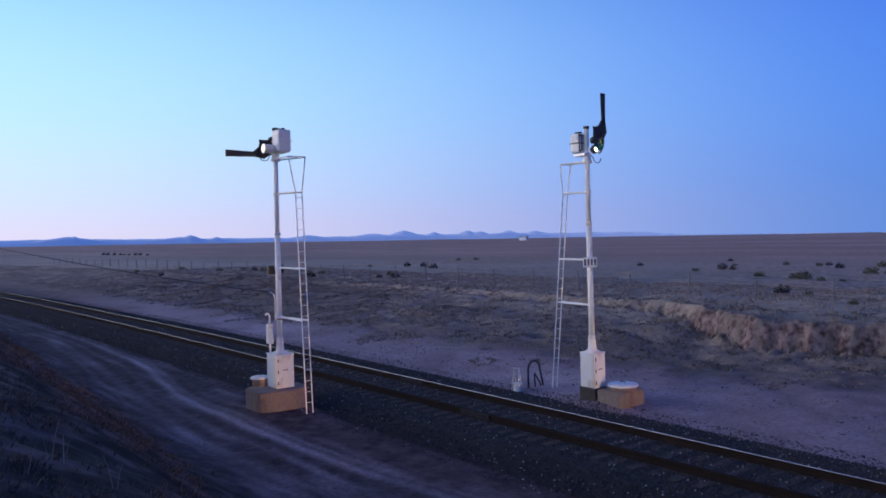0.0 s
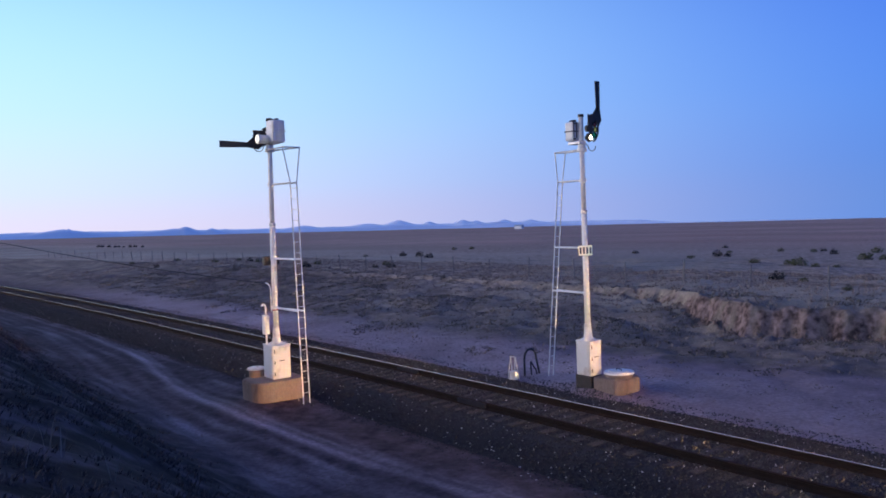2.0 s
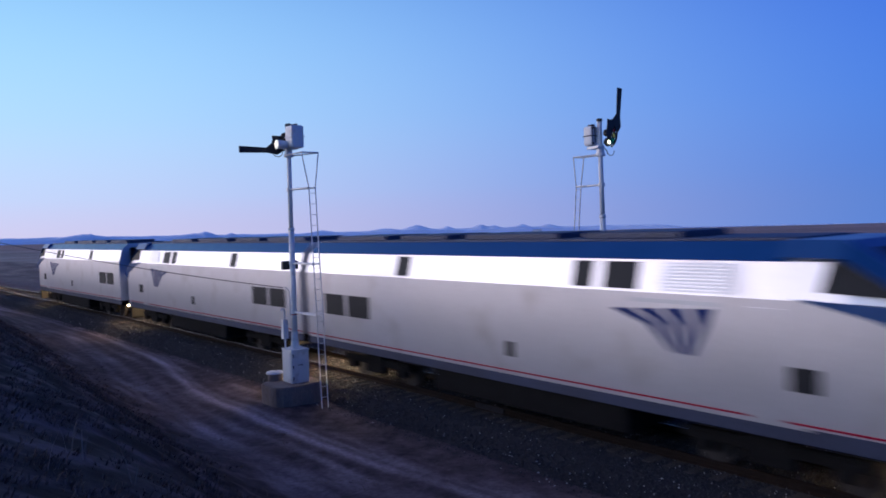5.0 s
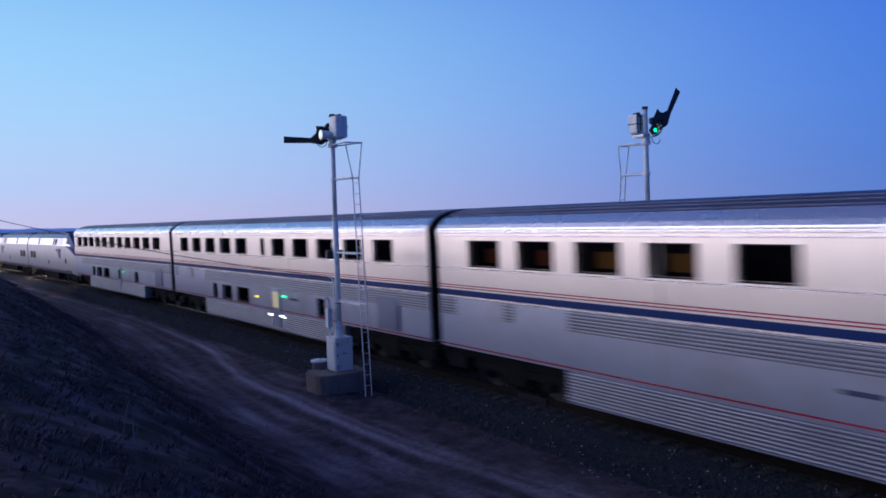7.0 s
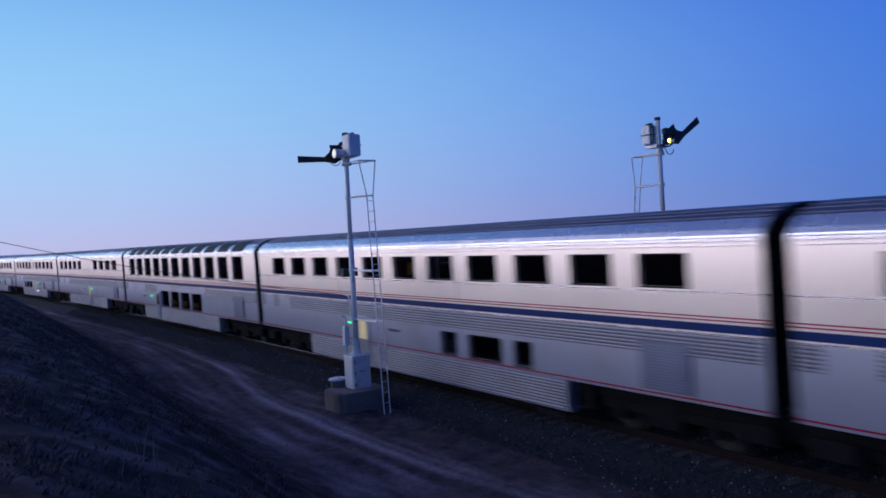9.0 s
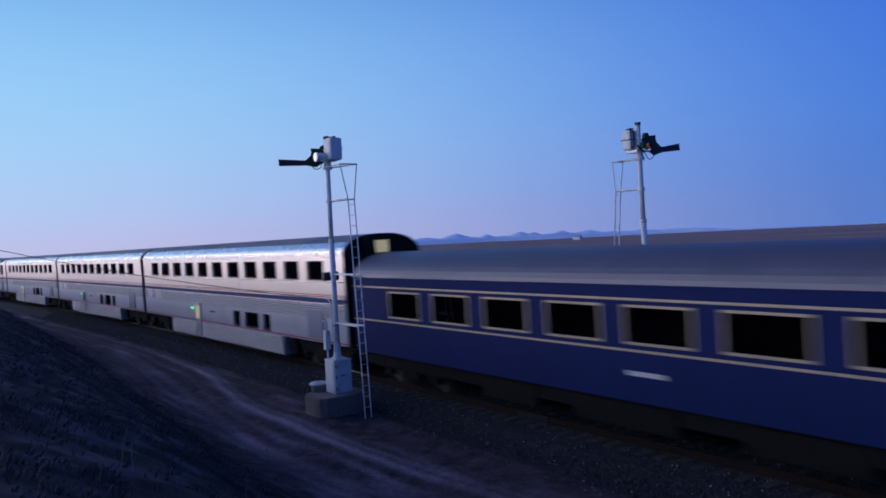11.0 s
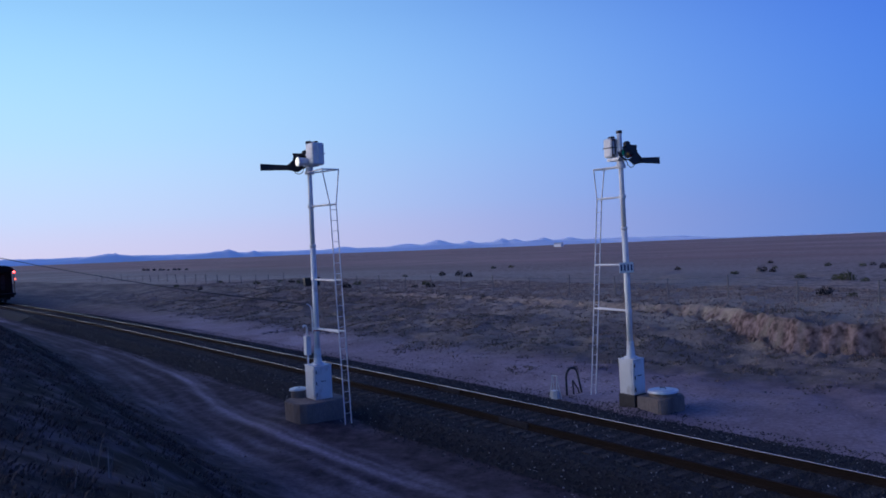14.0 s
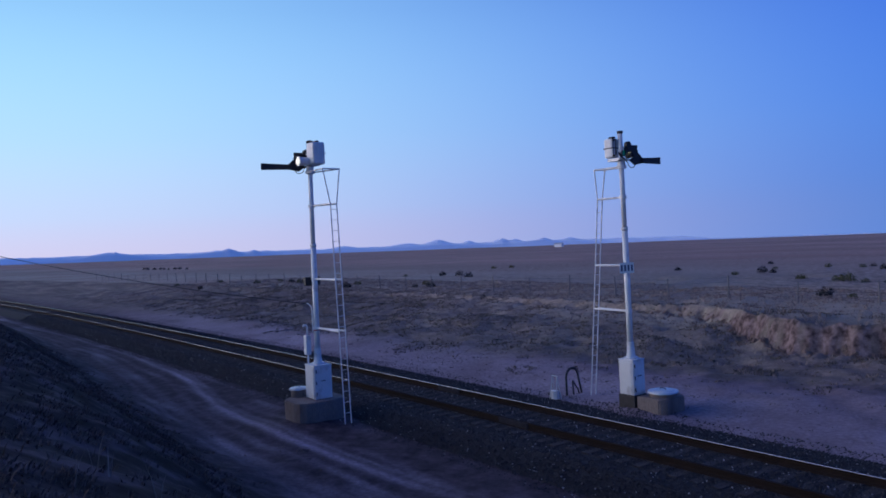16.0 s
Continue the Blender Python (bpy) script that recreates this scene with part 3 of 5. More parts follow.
# ---------------------------------------------------------------- signals
def signal_mast(name, label, x, y, lean, case_w, z0, z_ground, top, head_z, ladder, arm_side, rungs_from, mech_at, bracket_zs, group):
    """A semaphore mast: base, case, pole, ladder with brackets, mechanism, lamp. ladder: (dx, dy) from the pole to the ladder's top;
    arm_side: +1 when the arm stands out towards +Y and the signal faces +X."""
    mast = tagged(new(name), label, "signal", group)
    mast.matrix_basis = pose(x, y, 0, *lean)
    f = arm_side
    # pole in two diameters, with a flared foot
    bm = bmesh.new()
    rod(bm, (0, 0, z0 + 1.0), (0, 0, 4.7), 0.085, 0.085, 18)
    rod(bm, (0, 0, 4.66), (0, 0, 4.76), 0.096, 0.096, 18)
    rod(bm, (0, 0, 4.7), (0, 0, top), 0.07, 0.07, 18)
    part("pole", bm, M_SIGNAL, mast, "white-painted steel tube", True)
    bm = bmesh.new()
    rod(bm, (0, 0, z0 + 1.0), (0, 0, z0 + 1.06), 0.2, 0.2, 20)
    rod(bm, (0, 0, z0 + 1.05), (0, 0, z0 + 1.2), 0.14, 0.115, 20)
    rod(bm, (0, 0, z0 + 1.2), (0, 0, z0 + 1.5), 0.115, 0.1, 20)
    part("pole_foot", bm, M_SIGNAL, mast)
    # the case at the foot
    w, v = case_w, case_w - 0.03
    case = part("case", box(bmesh.new(), -w, w, -v, v, z0, z0 + 1.0, 0.02), M_SIGNAL, mast, "white sheet-metal relay case")
    part("case_door", box(bmesh.new(), -w - 0.015, -w, -v + 0.05, v - 0.05, z0 + 0.06, z0 + 0.94, 0.006), M_SIGNAL, case)
    part("case_door", box(bmesh.new(), -w + 0.06, w - 0.06, -v - 0.02, -v, z0 + 0.06, z0 + 0.94, 0.008), M_SIGNAL, case)
    part("case_door", box(bmesh.new(), w, w + 0.02, -v + 0.05, v - 0.05, z0 + 0.06, z0 + 0.94, 0.008), M_SIGNAL, case)
    bm = bmesh.new()
    rod(bm, (w + 0.02, -0.08, z0 + 0.55), (w + 0.05, -0.08, z0 + 0.55), 0.012, n=8)
    box(bm, w + 0.035, w + 0.055, -0.09, 0.06, z0 + 0.54, z0 + 0.56, 0.003)
    part("door_handle", bm, M_IRON, case)
    for dz in (0.16, 0.5, 0.84):
        part("door_hinge", rod(bmesh.new(), (w + 0.024, -v + 0.05, z0 + dz - 0.05), (w + 0.024, -v + 0.05, z0 + dz + 0.05), 0.014, n=8), M_IRON, case)
    part("case_lip", box(bmesh.new(), -w - 0.012, w + 0.012, -v - 0.012, v + 0.012, z0 + 0.985, z0 + 1.015, 0.01), M_SIGNAL, case)
    # brackets and ladder
    lx, ly = ladder
    L = math.hypot(lx, ly)
    ux, uy = lx / L, ly / L
    px, py = -uy, ux
    ladder_ob = part("ladder", bmesh.new(), M_SIGNAL, mast, "slim white steel ladder")
    bm = bmesh.new()
    z_deck, z_rail2 = head_z - 0.15, bracket_zs[0]
    flare = rungs_from
    low = (lx * flare, ly * flare)
    hw = 0.105 if f < 0 else 0.09
    for k in (-1, 1):
        rod(bm, (low[0] + px * hw * k, low[1] + py * hw * k, z_ground), (lx + px * hw * k, ly + py * hw * k, z_rail2), 0.018, n=8)
    me = bpy.data.meshes.new("ladder")
    bm.to_mesh(me)
    bm.free()
    me.materials.append(M_SIGNAL)
    ladder_ob.data = me
    k, n = 0, int((z_rail2 - z_ground) / 0.31)
    for k in range(1, n + 1):
        q = k * 0.31 / (z_rail2 - z_ground)
        cx, cy, cz = low[0] + (lx - low[0]) * q, low[1] + (ly - low[1]) * q, z_ground + k * 0.31
        part("rung", rod(bmesh.new(), (cx - px * hw, cy - py * hw, cz), (cx + px * hw, cy + py * hw, cz), 0.008, n=6), M_SIGNAL, ladder_ob)
    for zb in bracket_zs:
        q = (zb - z_ground) / (z_rail2 - z_ground)
        cx, cy = low[0] + (lx - low[0]) * q, low[1] + (ly - low[1]) * q
        bm = bmesh.new()
        rod(bm, (0, 0, zb), (cx + px * hw, cy + py * hw, zb), 0.028, n=8)
        rod(bm, (0, 0, zb), (cx - px * hw, cy - py * hw, zb), 0.028, n=8)
        rod(bm, (0, 0, zb - 0.05), (0, 0, zb + 0.05), 0.1, 0.1, 16)
        part("bracket", bm, M_SIGNAL, mast)
    reach = 0.28 if f < 0 else 0.2
    # deck under the mechanism with its hand rail
    bm = bmesh.new()
    tube(bm, [(px * 0.12, py * 0.12, z_deck), (lx * 0.95 + px * reach, ly * 0.95 + py * reach, z_deck), (lx * 0.95 - px * reach, ly * 0.95 - py * reach, z_deck), (-px * 0.12, -py * 0.12, z_deck)], 0.022)
    rod(bm, (0, 0, z_deck - 0.05), (0, 0, z_deck + 0.05), 0.14, 0.14, 16)
    for k in (-1, 1):
        rod(bm, (lx * 0.95 + px * reach * k, ly * 0.95 + py * reach * k, z_deck), (lx + px * hw * k, ly + py * hw * k, z_rail2), 0.018, n=8)
    part("hand_rail", bm, M_SIGNAL, mast, "white bent-pipe hand rail")
    # mechanism: a cast case on a stub, hinged in halves
    bx, by = mech_at
    w = 0.24 if f < 0 else 0.165
    low, high = (0.05, 0.72) if f < 0 else (0.12, 0.68)
    mid = head_z + (low + high) / 2
    bm = box(bmesh.new(), bx - w, bx + w, by - w * 0.85, by + w * 0.85, head_z + low, head_z + high, 0.06)
    mech = part("mechanism", bm, M_SIGNAL, mast, "white cast-iron mechanism case")
    bm = bmesh.new()
    box(bm, bx - w - 0.01, bx + w + 0.01, by - w * 0.85 - 0.012, by + w * 0.85 + 0.012, mid - 0.015, mid + 0.015, 0.008)
    box(bm, bx - w - 0.014, bx + w + 0.014, by - 0.02, by + 0.02, head_z + low + 0.08, head_z + high - 0.02, 0.008)
    part("case_rib", bm, M_SIGNAL if f < 0 else M_IRON, mech)
    bm = bmesh.new()
    for dz in (0.18, 0.62):
        box(bm, min(bx + (w - 0.04) * f, bx + w * f), max(bx + (w - 0.04) * f, bx + w * f), by - 0.11, by - 0.09, head_z + 0.15, head_z + high + 0.04)
        rod(bm, (bx + (w + 0.01) * f, by - 0.13, head_z + dz), (bx + (w + 0.01) * f, by - 0.06, head_z + dz), 0.025, n=8)
    box(bm, bx - 0.06, bx + 0.14, by - 0.05, by + 0.05, head_z + high, head_z + high + 0.05, 0.015)
    part("case_hinge", bm, M_IRON, mech)
    bm = bmesh.new()
    rod(bm, (0, 0, head_z - 0.12), (0, 0, head_z + 0.12), 0.11, 0.11, 16)
    box(bm, min(0, bx) - 0.1, max(0, bx) + 0.1, min(0, by) - 0.08, max(0, by) + 0.08, head_z + 0.02, head_z + 0.1, 0.01)
    part("mechanism_seat", bm, M_GALV, mast)
    # cable loop
    pts = [(0.05 * f, 0.1 * f, head_z + 0.05)]
    for k in range(9):
        a = k / 8 * math.pi
        pts.append((0.12 * f, (0.3 - 0.16 * math.cos(a)) * f, head_z - 0.04 - 0.14 * math.sin(a)))
    part("cable", tube(bmesh.new(), pts, 0.012, 6), M_IRON, mast)
    return mast



def semaphore_arm(name, label, blade_from, blade_to, e, face):
    """The arm in its upright position, pivot at the origin; blade along +Z, e metres to +Y; three roundels. face: +X or -X."""
    arm = tagged(new(name), label, "semaphore arm", "semaphore arms")
    bm = bmesh.new()
    th = 0.02
    outline = [(e - 0.075, blade_from), (e + 0.075, blade_from), (e + 0.1, blade_to), (e - 0.1, blade_to)]
    secs = [[(x, y, z) for y, z in outline] for x in (-th / 2, th / 2)]
    loft(bm, secs)
    part("blade", bm, M_BLADE, arm, "black tapered blade")
    # spectacle casting: three rings held by a web round the pivot
    bm = bmesh.new()
    rod(bm, (-0.05, 0, 0), (0.05, 0, 0), 0.1, 0.1, 16)
    arc = [(r * math.cos(radians(a)), r * math.sin(radians(a))) for r, q in ((0.405, range(-60, 71, 10)), (0.45, range(70, -61, -10))) for a in q]
    hub = [(r * math.cos(radians(a)), r * math.sin(radians(a))) for r, q in ((0.06, range(-70, 91, 10)), (0.2, range(90, -71, -10))) for a in q]
    for k in range(13):
        loft(bm, [[(x, *arc[j]) for j in (k, k + 1, 26 - k, 27 - k)] for x in (-0.02, 0.012)])
    for k in range(16):
        loft(bm, [[(x, *hub[j]) for j in (k, k + 1, 32 - k, 33 - k)] for x in (-0.02, 0.012)])
    for k in range(40, 90, 10):  # solid web between hub and rim
        loft(bm, [[(x, r * math.cos(radians(a)), r * math.sin(radians(a))) for r, a in ((0.19, k), (0.41, k), (0.41, k + 10), (0.19, k + 10))] for x in (-0.012, 0.006)])
    root = [(0.2, 0.4), (0.44, 0.05), (e + 0.13, 0.25), (e + 0.075, blade_from + 0.1), (e - 0.075, blade_from + 0.1)]
    loft(bm, [[(x, y, z) for y, z in root] for x in (-0.018, 0.01)])
    casting = part("spectacle", bm, M_BLADE, arm, "black cast spectacle frame")
    for ang, glass, size in ROUNDELS:
        y, z = 0.3 * math.cos(radians(ang)), 0.3 * math.sin(radians(ang))
        bm = bmesh.new()
        n = 24
        for k in range(n):
            q = [(math.cos(6.2832 * j / n), math.sin(6.2832 * j / n)) for j in (k, k + 1)]
            vs = [bm.verts.new((x, y + r * c, z + r * d)) for x, r in ((-0.02, size - 0.002), (-0.02, size + 0.012), (0.03, size + 0.012), (0.03, size - 0.002)) for c, d in q]
            for i in range(4):
                i2 = (i + 1) % 4
                bm.faces.new((vs[2 * i], vs[2 * i + 1], vs[2 * i2 + 1], vs[2 * i2]))
        bmesh.ops.remove_doubles(bm, verts=bm.verts[:], dist=0.0005)
        part("roundel_ring", bm, M_BLADE, casting)
        part("roundel", rod(bmesh.new(), (0.0, y, z), (0.008, y, z), size, size, 24), glass, casting, "round coloured signal glass")
    for q, s in ((0.29, 0.084), (0.385, 0.07)):
        y, z = q * math.cos(radians(40)), q * math.sin(radians(40))
        part("web", rod(bmesh.new(), (-0.03, y, z), (-0.014, y, z), s, s, 16), M_BLADE, casting)
    return arm


ROUNDELS = ((25, G_RED, 0.064), (-5, G_YELLOW, 0.076), (-39, G_GREEN, 0.085))


left_mast = signal_mast("semaphore_signal", "tall white semaphore signal mast beside the dirt road, arm level", -22.24, 10.71, (-0.74, 0.51), 0.32, 0.1, -0.45, 7.8, 7.08, (1.28, 0.08), -1, 1.26, (0.26, 0.08), (5.91, 3.70, 2.21), "semaphore signals")
right_mast = signal_mast("semaphore_signal", "tall white semaphore signal mast across the track, carrying a number plate", -15.9, 17.55, (0, 0), 0.27, -0.04, -0.35, 7.49, 6.64, (-1.02, 0.12), 1, 1.75, (-0.24, -0.12), (5.62, 3.66, 2.34), "semaphore signals")


def signal_extras():
    # lamps: housing behind the roundels, lens, hood
    for mast, f, y, z, lens in ((right_mast, 1, 0.196, 6.847, M_LAMP_WARM),):
        bm = bmesh.new()
        rod(bm, (0.1 * f, y, z), (0.19 * f, y, z), 0.13, 0.115, 20)
        box(bm, min(0, 0.1 * f), max(0, 0.1 * f), y - 0.05, y + 0.05, z - 0.05, z + 0.05)
        housing = part("lamp_housing", bm, M_IRON if f > 0 else M_SIGNAL, mast, "round lamp housing")
        x = 0.195 if f > 0 else -0.09
        part("lamp_lens", rod(bmesh.new(), (x, y, z), (x + 0.01, y, z), 0.048, 0.045, 20), lens, housing, "glowing lamp lens")
    bm = bmesh.new()
    rod(bm, (0.14, -0.12, 7.24), (0.14, -0.42, 7.24), 0.12, 0.135, 24)
    rod(bm, (0.14, -0.42, 7.24), (0.14, -0.45, 7.24), 0.145, 0.145, 24)
    housing = part("lamp_housing", bm, M_SIGNAL, left_mast, "white drum-shaped lamp housing")
    part("lamp_lens", rod(bmesh.new(), (0.14, -0.452, 7.24), (0.14, -0.47, 7.24), 0.125, 0.1, 24), M_LAMP_DIM, housing, "pale glowing lamp lens")
    bm = bmesh.new()
    tube(bm, [(0.0, 0.0, 7.78), (-0.03, -0.05, 7.84), (0.06, 0.0, 7.85), (0.14, 0.04, 7.82)], 0.045, 8)
    part("cap", bm, M_IRON, left_mast, "dark cap on the pole top")
    part("cap", rod(bmesh.new(), (0, 0, 7.44), (0, 0, 7.52), 0.085, 0.085, 16), M_IRON, right_mast, "dark cap on the pole top")
    # number plate with plain bars in place of its digits
    plate = part("number_plate", box(bmesh.new(), 0.09, 0.105, -0.24, 0.18, 3.44, 3.74, 0.004), M_PLATE, right_mast, "white enamel number plate with dark digits")
    for k in range(4):
        y = -0.18 + k * 0.1
        part("digit_bar", box(bmesh.new(), 0.105, 0.109, y - 0.025, y + 0.025, 3.5, 3.68), M_INK, plate)
    plate.matrix_basis = pose(0, 0, 0, 0, 0, -28)
    part("pedestal", box(bmesh.new(), -0.3, 0.3, -0.27, 0.27, -0.6, -0.04, 0.02), M_IRON, right_mast, "dark iron pedestal")
    part("cut_out_box", box(bmesh.new(), -0.26, -0.09, -0.26, 0.24, 3.5, 3.76, 0.02), M_BLADE, left_mast, "small black box behind the pole")
    # red band, conduit and meter box on the near mast
    part("red_band", rod(bmesh.new(), (0, 0, 2.13), (0, 0, 2.17), 0.092, 0.092, 18), M_RED, left_mast)
    bm = bmesh.new()
    box(bm, -0.19, 0.0, -0.36, -0.2, 1.42, 2.0, 0.015)
    meter = part("meter_box", bm, M_SIGNAL, left_mast, "small white meter box")
    bm = bmesh.new()
    tube(bm, [(-0.1, -0.27, 0.9), (-0.1, -0.27, 2.25), (-0.1, -0.31, 2.32), (-0.1, -0.38, 2.32), (-0.1, -0.4, 2.27)], 0.03)
    tube(bm, [(-0.02, -0.12, 2.1), (-0.02, -0.12, 2.75), (-0.03, -0.15, 2.88), (-0.05, -0.2, 2.95), (-0.07, -0.26, 2.97)], 0.018)
    part("conduit", bm, M_SIGNAL, left_mast, "white conduit with weather head")
    # concrete footings, set in the ground beside each mast
    bm = bmesh.new()
    ring = [(-22.26 + 0.74 * math.copysign(abs(math.cos(a)) ** 0.6, math.cos(a)), 10.56 + 0.84 * math.copysign(abs(math.sin(a)) ** 0.6, math.sin(a))) for a in [6.2832 * (k + 0.5) / 16 for k in range(16)]]
    loft(bm, [[(x, y, z) for x, y in ring] for z in (-0.75, 0.1)])
    bmesh.ops.bevel(bm, geom=[e for e in bm.edges if abs(e.verts[0].co.z - e.verts[1].co.z) < 0.01], offset=0.03, segments=2, affect="EDGES")
    tagged(part("concrete_footing", bm, M_CONCRETE), "chipped brown concrete footing block under a signal", "footing", "signal footings")
    bm = bmesh.new()
    ring = [(-15.55, 17.3), (-14.75, 17.3), (-14.6, 17.45), (-14.6, 18.2), (-14.8, 18.4), (-15.55, 18.4)]
    loft(bm, [[(x, y, z) for x, y in ring] for z in (-0.75, -0.04)])
    bmesh.ops.bevel(bm, geom=bm.edges[:], offset=0.03, segments=2, affect="EDGES")
    tagged(part("concrete_footing", bm, M_CONCRETE), "tan concrete footing block below the far signal", "footing", "signal footings")
    for x, y, z0, z1, r, lab in ((-15.05, 17.85, -0.05, 0.06, 0.38, "round pale-lidded battery well set on the footing"), (-22.88, 10.32, -0.5, 0.32, 0.22, "round grey battery well with a pale lid beside the footing")):
        well = tagged(new("battery_well"), lab, "battery well", "battery wells")
        well.matrix_basis = pose(x, y, 0)
        bm = rod(bmesh.new(), (0, 0, z0), (0, 0, z1), r, r, 28)
        part("drum", bm, M_CONCRETE, well)
        bm = bmesh.new()
        rod(bm, (0, 0, z1), (0, 0, z1 + 0.05), r + 0.05, r + 0.04, 28)
        rod(bm, (0, 0, z1 + 0.05), (0, 0, z1 + 0.075), r * 0.8, r * 0.75, 28)
        lid = part("lid", bm, M_LID, well, "pale sheet-metal lid")
        bm = bmesh.new()
        tube(bm, [(-0.1, 0, z1 + 0.07), (-0.08, 0, z1 + 0.12), (0.08, 0, z1 + 0.12), (0.1, 0, z1 + 0.07)], 0.012, 6)
        part("lid_handle", bm, M_IRON, lid)


signal_extras()
far_arm = semaphore_arm("semaphore_arm", "black semaphore arm dropping from upright to level", 0.5, 1.37, 0.44, 1)
near_arm = semaphore_arm("semaphore_arm", "black semaphore arm standing level", 0.5, 1.46, 0.44, 1)
for arm, mast in ((far_arm, right_mast), (near_arm, left_mast)):
    arm.parent = mast
    for key in ("category", "group"):
        del arm[key]
near_arm.matrix_basis = pose(-0.25, 0, 7.54, -90, 0, 180)


def trackside():
    # hooped black conduit and a small pale stand by the track
    hoop = tagged(new("conduit_hoop"), "black bent conduit rising from the ballast in a hoop", "conduit")
    hoop.matrix_basis = pose(-18.75, 17.8, -0.5)
    pts = [(-0.0, -0.15, 0)] + [(0.0, 0.11 - 0.26 * math.cos(radians(a)), 0.55 + 0.3 * math.sin(radians(a))) for a in range(0, 181, 20)] + [(0, 0.5, 0.0)]
    part("hoop", tube(bmesh.new(), pts, 0.035), M_PIPE, hoop, "", True)
    part("stub", tube(bmesh.new(), [(0.05, 0.1, 0), (0.05, 0.08, 0.45), (0.05, 0.3, 0.15), (0.05, 0.34, 0)], 0.025), M_PIPE, hoop)
    stand = tagged(new("junction_stand"), "small pale metal junction stand beside the conduit", "junction box")
    stand.matrix_basis = pose(-18.85, 17.25, -0.55)
    bm = bmesh.new()
    for x in (-0.16, 0.16):
        rod(bm, (x, -0.1, 0), (x * 0.6, 0, 0.72), 0.015)
        rod(bm, (x, 0.1, 0), (x * 0.6, 0, 0.72), 0.015)
    part("legs", bm, M_GALV, stand)
    part("can", rod(bmesh.new(), (0, 0, 0), (0, 0, 0.26), 0.14, 0.12, 20), M_LID, stand, "pale metal can")
    part("crossbar", rod(bmesh.new(), (-0.14, 0, 0.72), (0.14, 0, 0.72), 0.018), M_GALV, stand)
    # sagging cable from the near mast to a far pole off the side
    a, b = Vector((-22.3, 10.45, 2.97)), Vector((-45.0, -13.0, 12.5))
    pts = []
    for k in range(41):
        q = k / 40
        p = a.lerp(b, q)
        p.z -= 4 * 1.2 * q * (1 - q)
        pts.append(p)
    tagged(part("overhead_cable", tube(bmesh.new(), pts, 0.011, 6), M_PIPE), "thin black cable sagging from the signal mast", "cable")
    pole = tagged(new("utility_pole"), "plain wooden utility pole holding the cable", "utility pole")
    pole.matrix_basis = pose(-45.15, -13, float(ground_z(-45.15, -13)))
    part("pole", rod(bmesh.new(), (0, 0, -1), (0, 0, 13 - float(ground_z(-45.15, -13))), 0.16, 0.11, 12), M_POST, pole)
    part("insulator", rod(bmesh.new(), (0.1, 0, 12.5 - float(ground_z(-45.15, -13))), (0.18, 0, 12.5 - float(ground_z(-45.15, -13))), 0.04, 0.04, 10), M_GALV, pole)


trackside()


def build_fence():
    fence = tagged(new("wire_fence"), "old barbed-wire fence on weathered wooden posts", "fence")
    me = None
    tops = {-1: [], 0: [], 1: [], 2: []}
    k = 0
    for x in np.arange(8.49, -150, -3.66):
        y = 34.2 + (float(track_y(x)) - TRACK_Y) * 0.5 + random.uniform(-0.06, 0.06)
        z = float(ground_z(x, y))
        if me is None:
            bm = rod(bmesh.new(), (0, 0, -0.25), (0, 0, 1.12), 0.06, 0.045, 7)
            post = part("fence_post", bm, M_POST, fence)
            me = post.data
        else:
            post = new("fence_post", me)
            post.parent = fence
        thick = random.choice((0.6, 0.65, 0.7, 0.85))
        post.matrix_basis = pose(x, y, z, random.uniform(-3, 3), random.uniform(-4, 4), random.uniform(0, 360)) @ Matrix.Diagonal((thick, thick, random.uniform(0.9, 1.12), 1))
        for j, h in enumerate((0.3, 0.55, 0.8, 1.03)):
            tops[j - 1].append((x, y, z + h))
    for pts in tops.values():
        part("fence_wire", tube(bmesh.new(), pts, 0.006, 4), M_WIRE, fence)


build_fence()


def tuft_mesh(verts, faces, x, y, z, r, h, n, lean, thin=1.0):
    """A clump of n narrow blades."""
    for _ in range(n):
        a, q = random.uniform(0, 6.283), random.random() ** 0.5 * r
        bx, by = x + math.cos(a) * q, y + math.sin(a) * q
        w = (0.006 + 0.012 * random.random() + r * 0.03) * thin
        hh = h * random.uniform(0.5, 1.15)
        dx, dy = math.cos(a) * lean * hh + random.uniform(-0.1, 0.1) * hh, math.sin(a) * lean * hh + random.uniform(-0.1, 0.1) * hh
        t = random.uniform(0, 3.14)
        cx, cy = math.cos(t) * w, math.sin(t) * w
        i = len(verts)
        verts += [(bx - cx, by - cy, z - 0.02), (bx + cx, by + cy, z - 0.02), (bx + dx * 0.4 + cx * 0.8, by + dy * 0.4 + cy * 0.8, z + hh * 0.55), (bx + dx * 0.4 - cx * 0.8, by + dy * 0.4 - cy * 0.8, z + hh * 0.55), (bx + dx, by + dy, z + hh)]
        faces += [(i, i + 1, i + 2, i + 3), (i + 3, i + 2, i + 4)]


def grass_material(name, stops):
    m = mat(name, (0.2, 0.17, 0.1), 0.9, 0, 0.3, 2, 20, 0, spec=0.1)
    nt = m.node_tree
    geo, r = nt.nodes.new("ShaderNodeNewGeometry"), nt.nodes.new("ShaderNodeValToRGB")
    nt.links.new(geo.outputs["Random Per Island"], r.inputs[0])
    for el, c in zip(r.color_ramp.elements, stops):
        el.color = (*c, 1)
    nt.links.new(r.outputs[0], nt.nodes["Principled BSDF"].inputs["Base Color"])
    return m


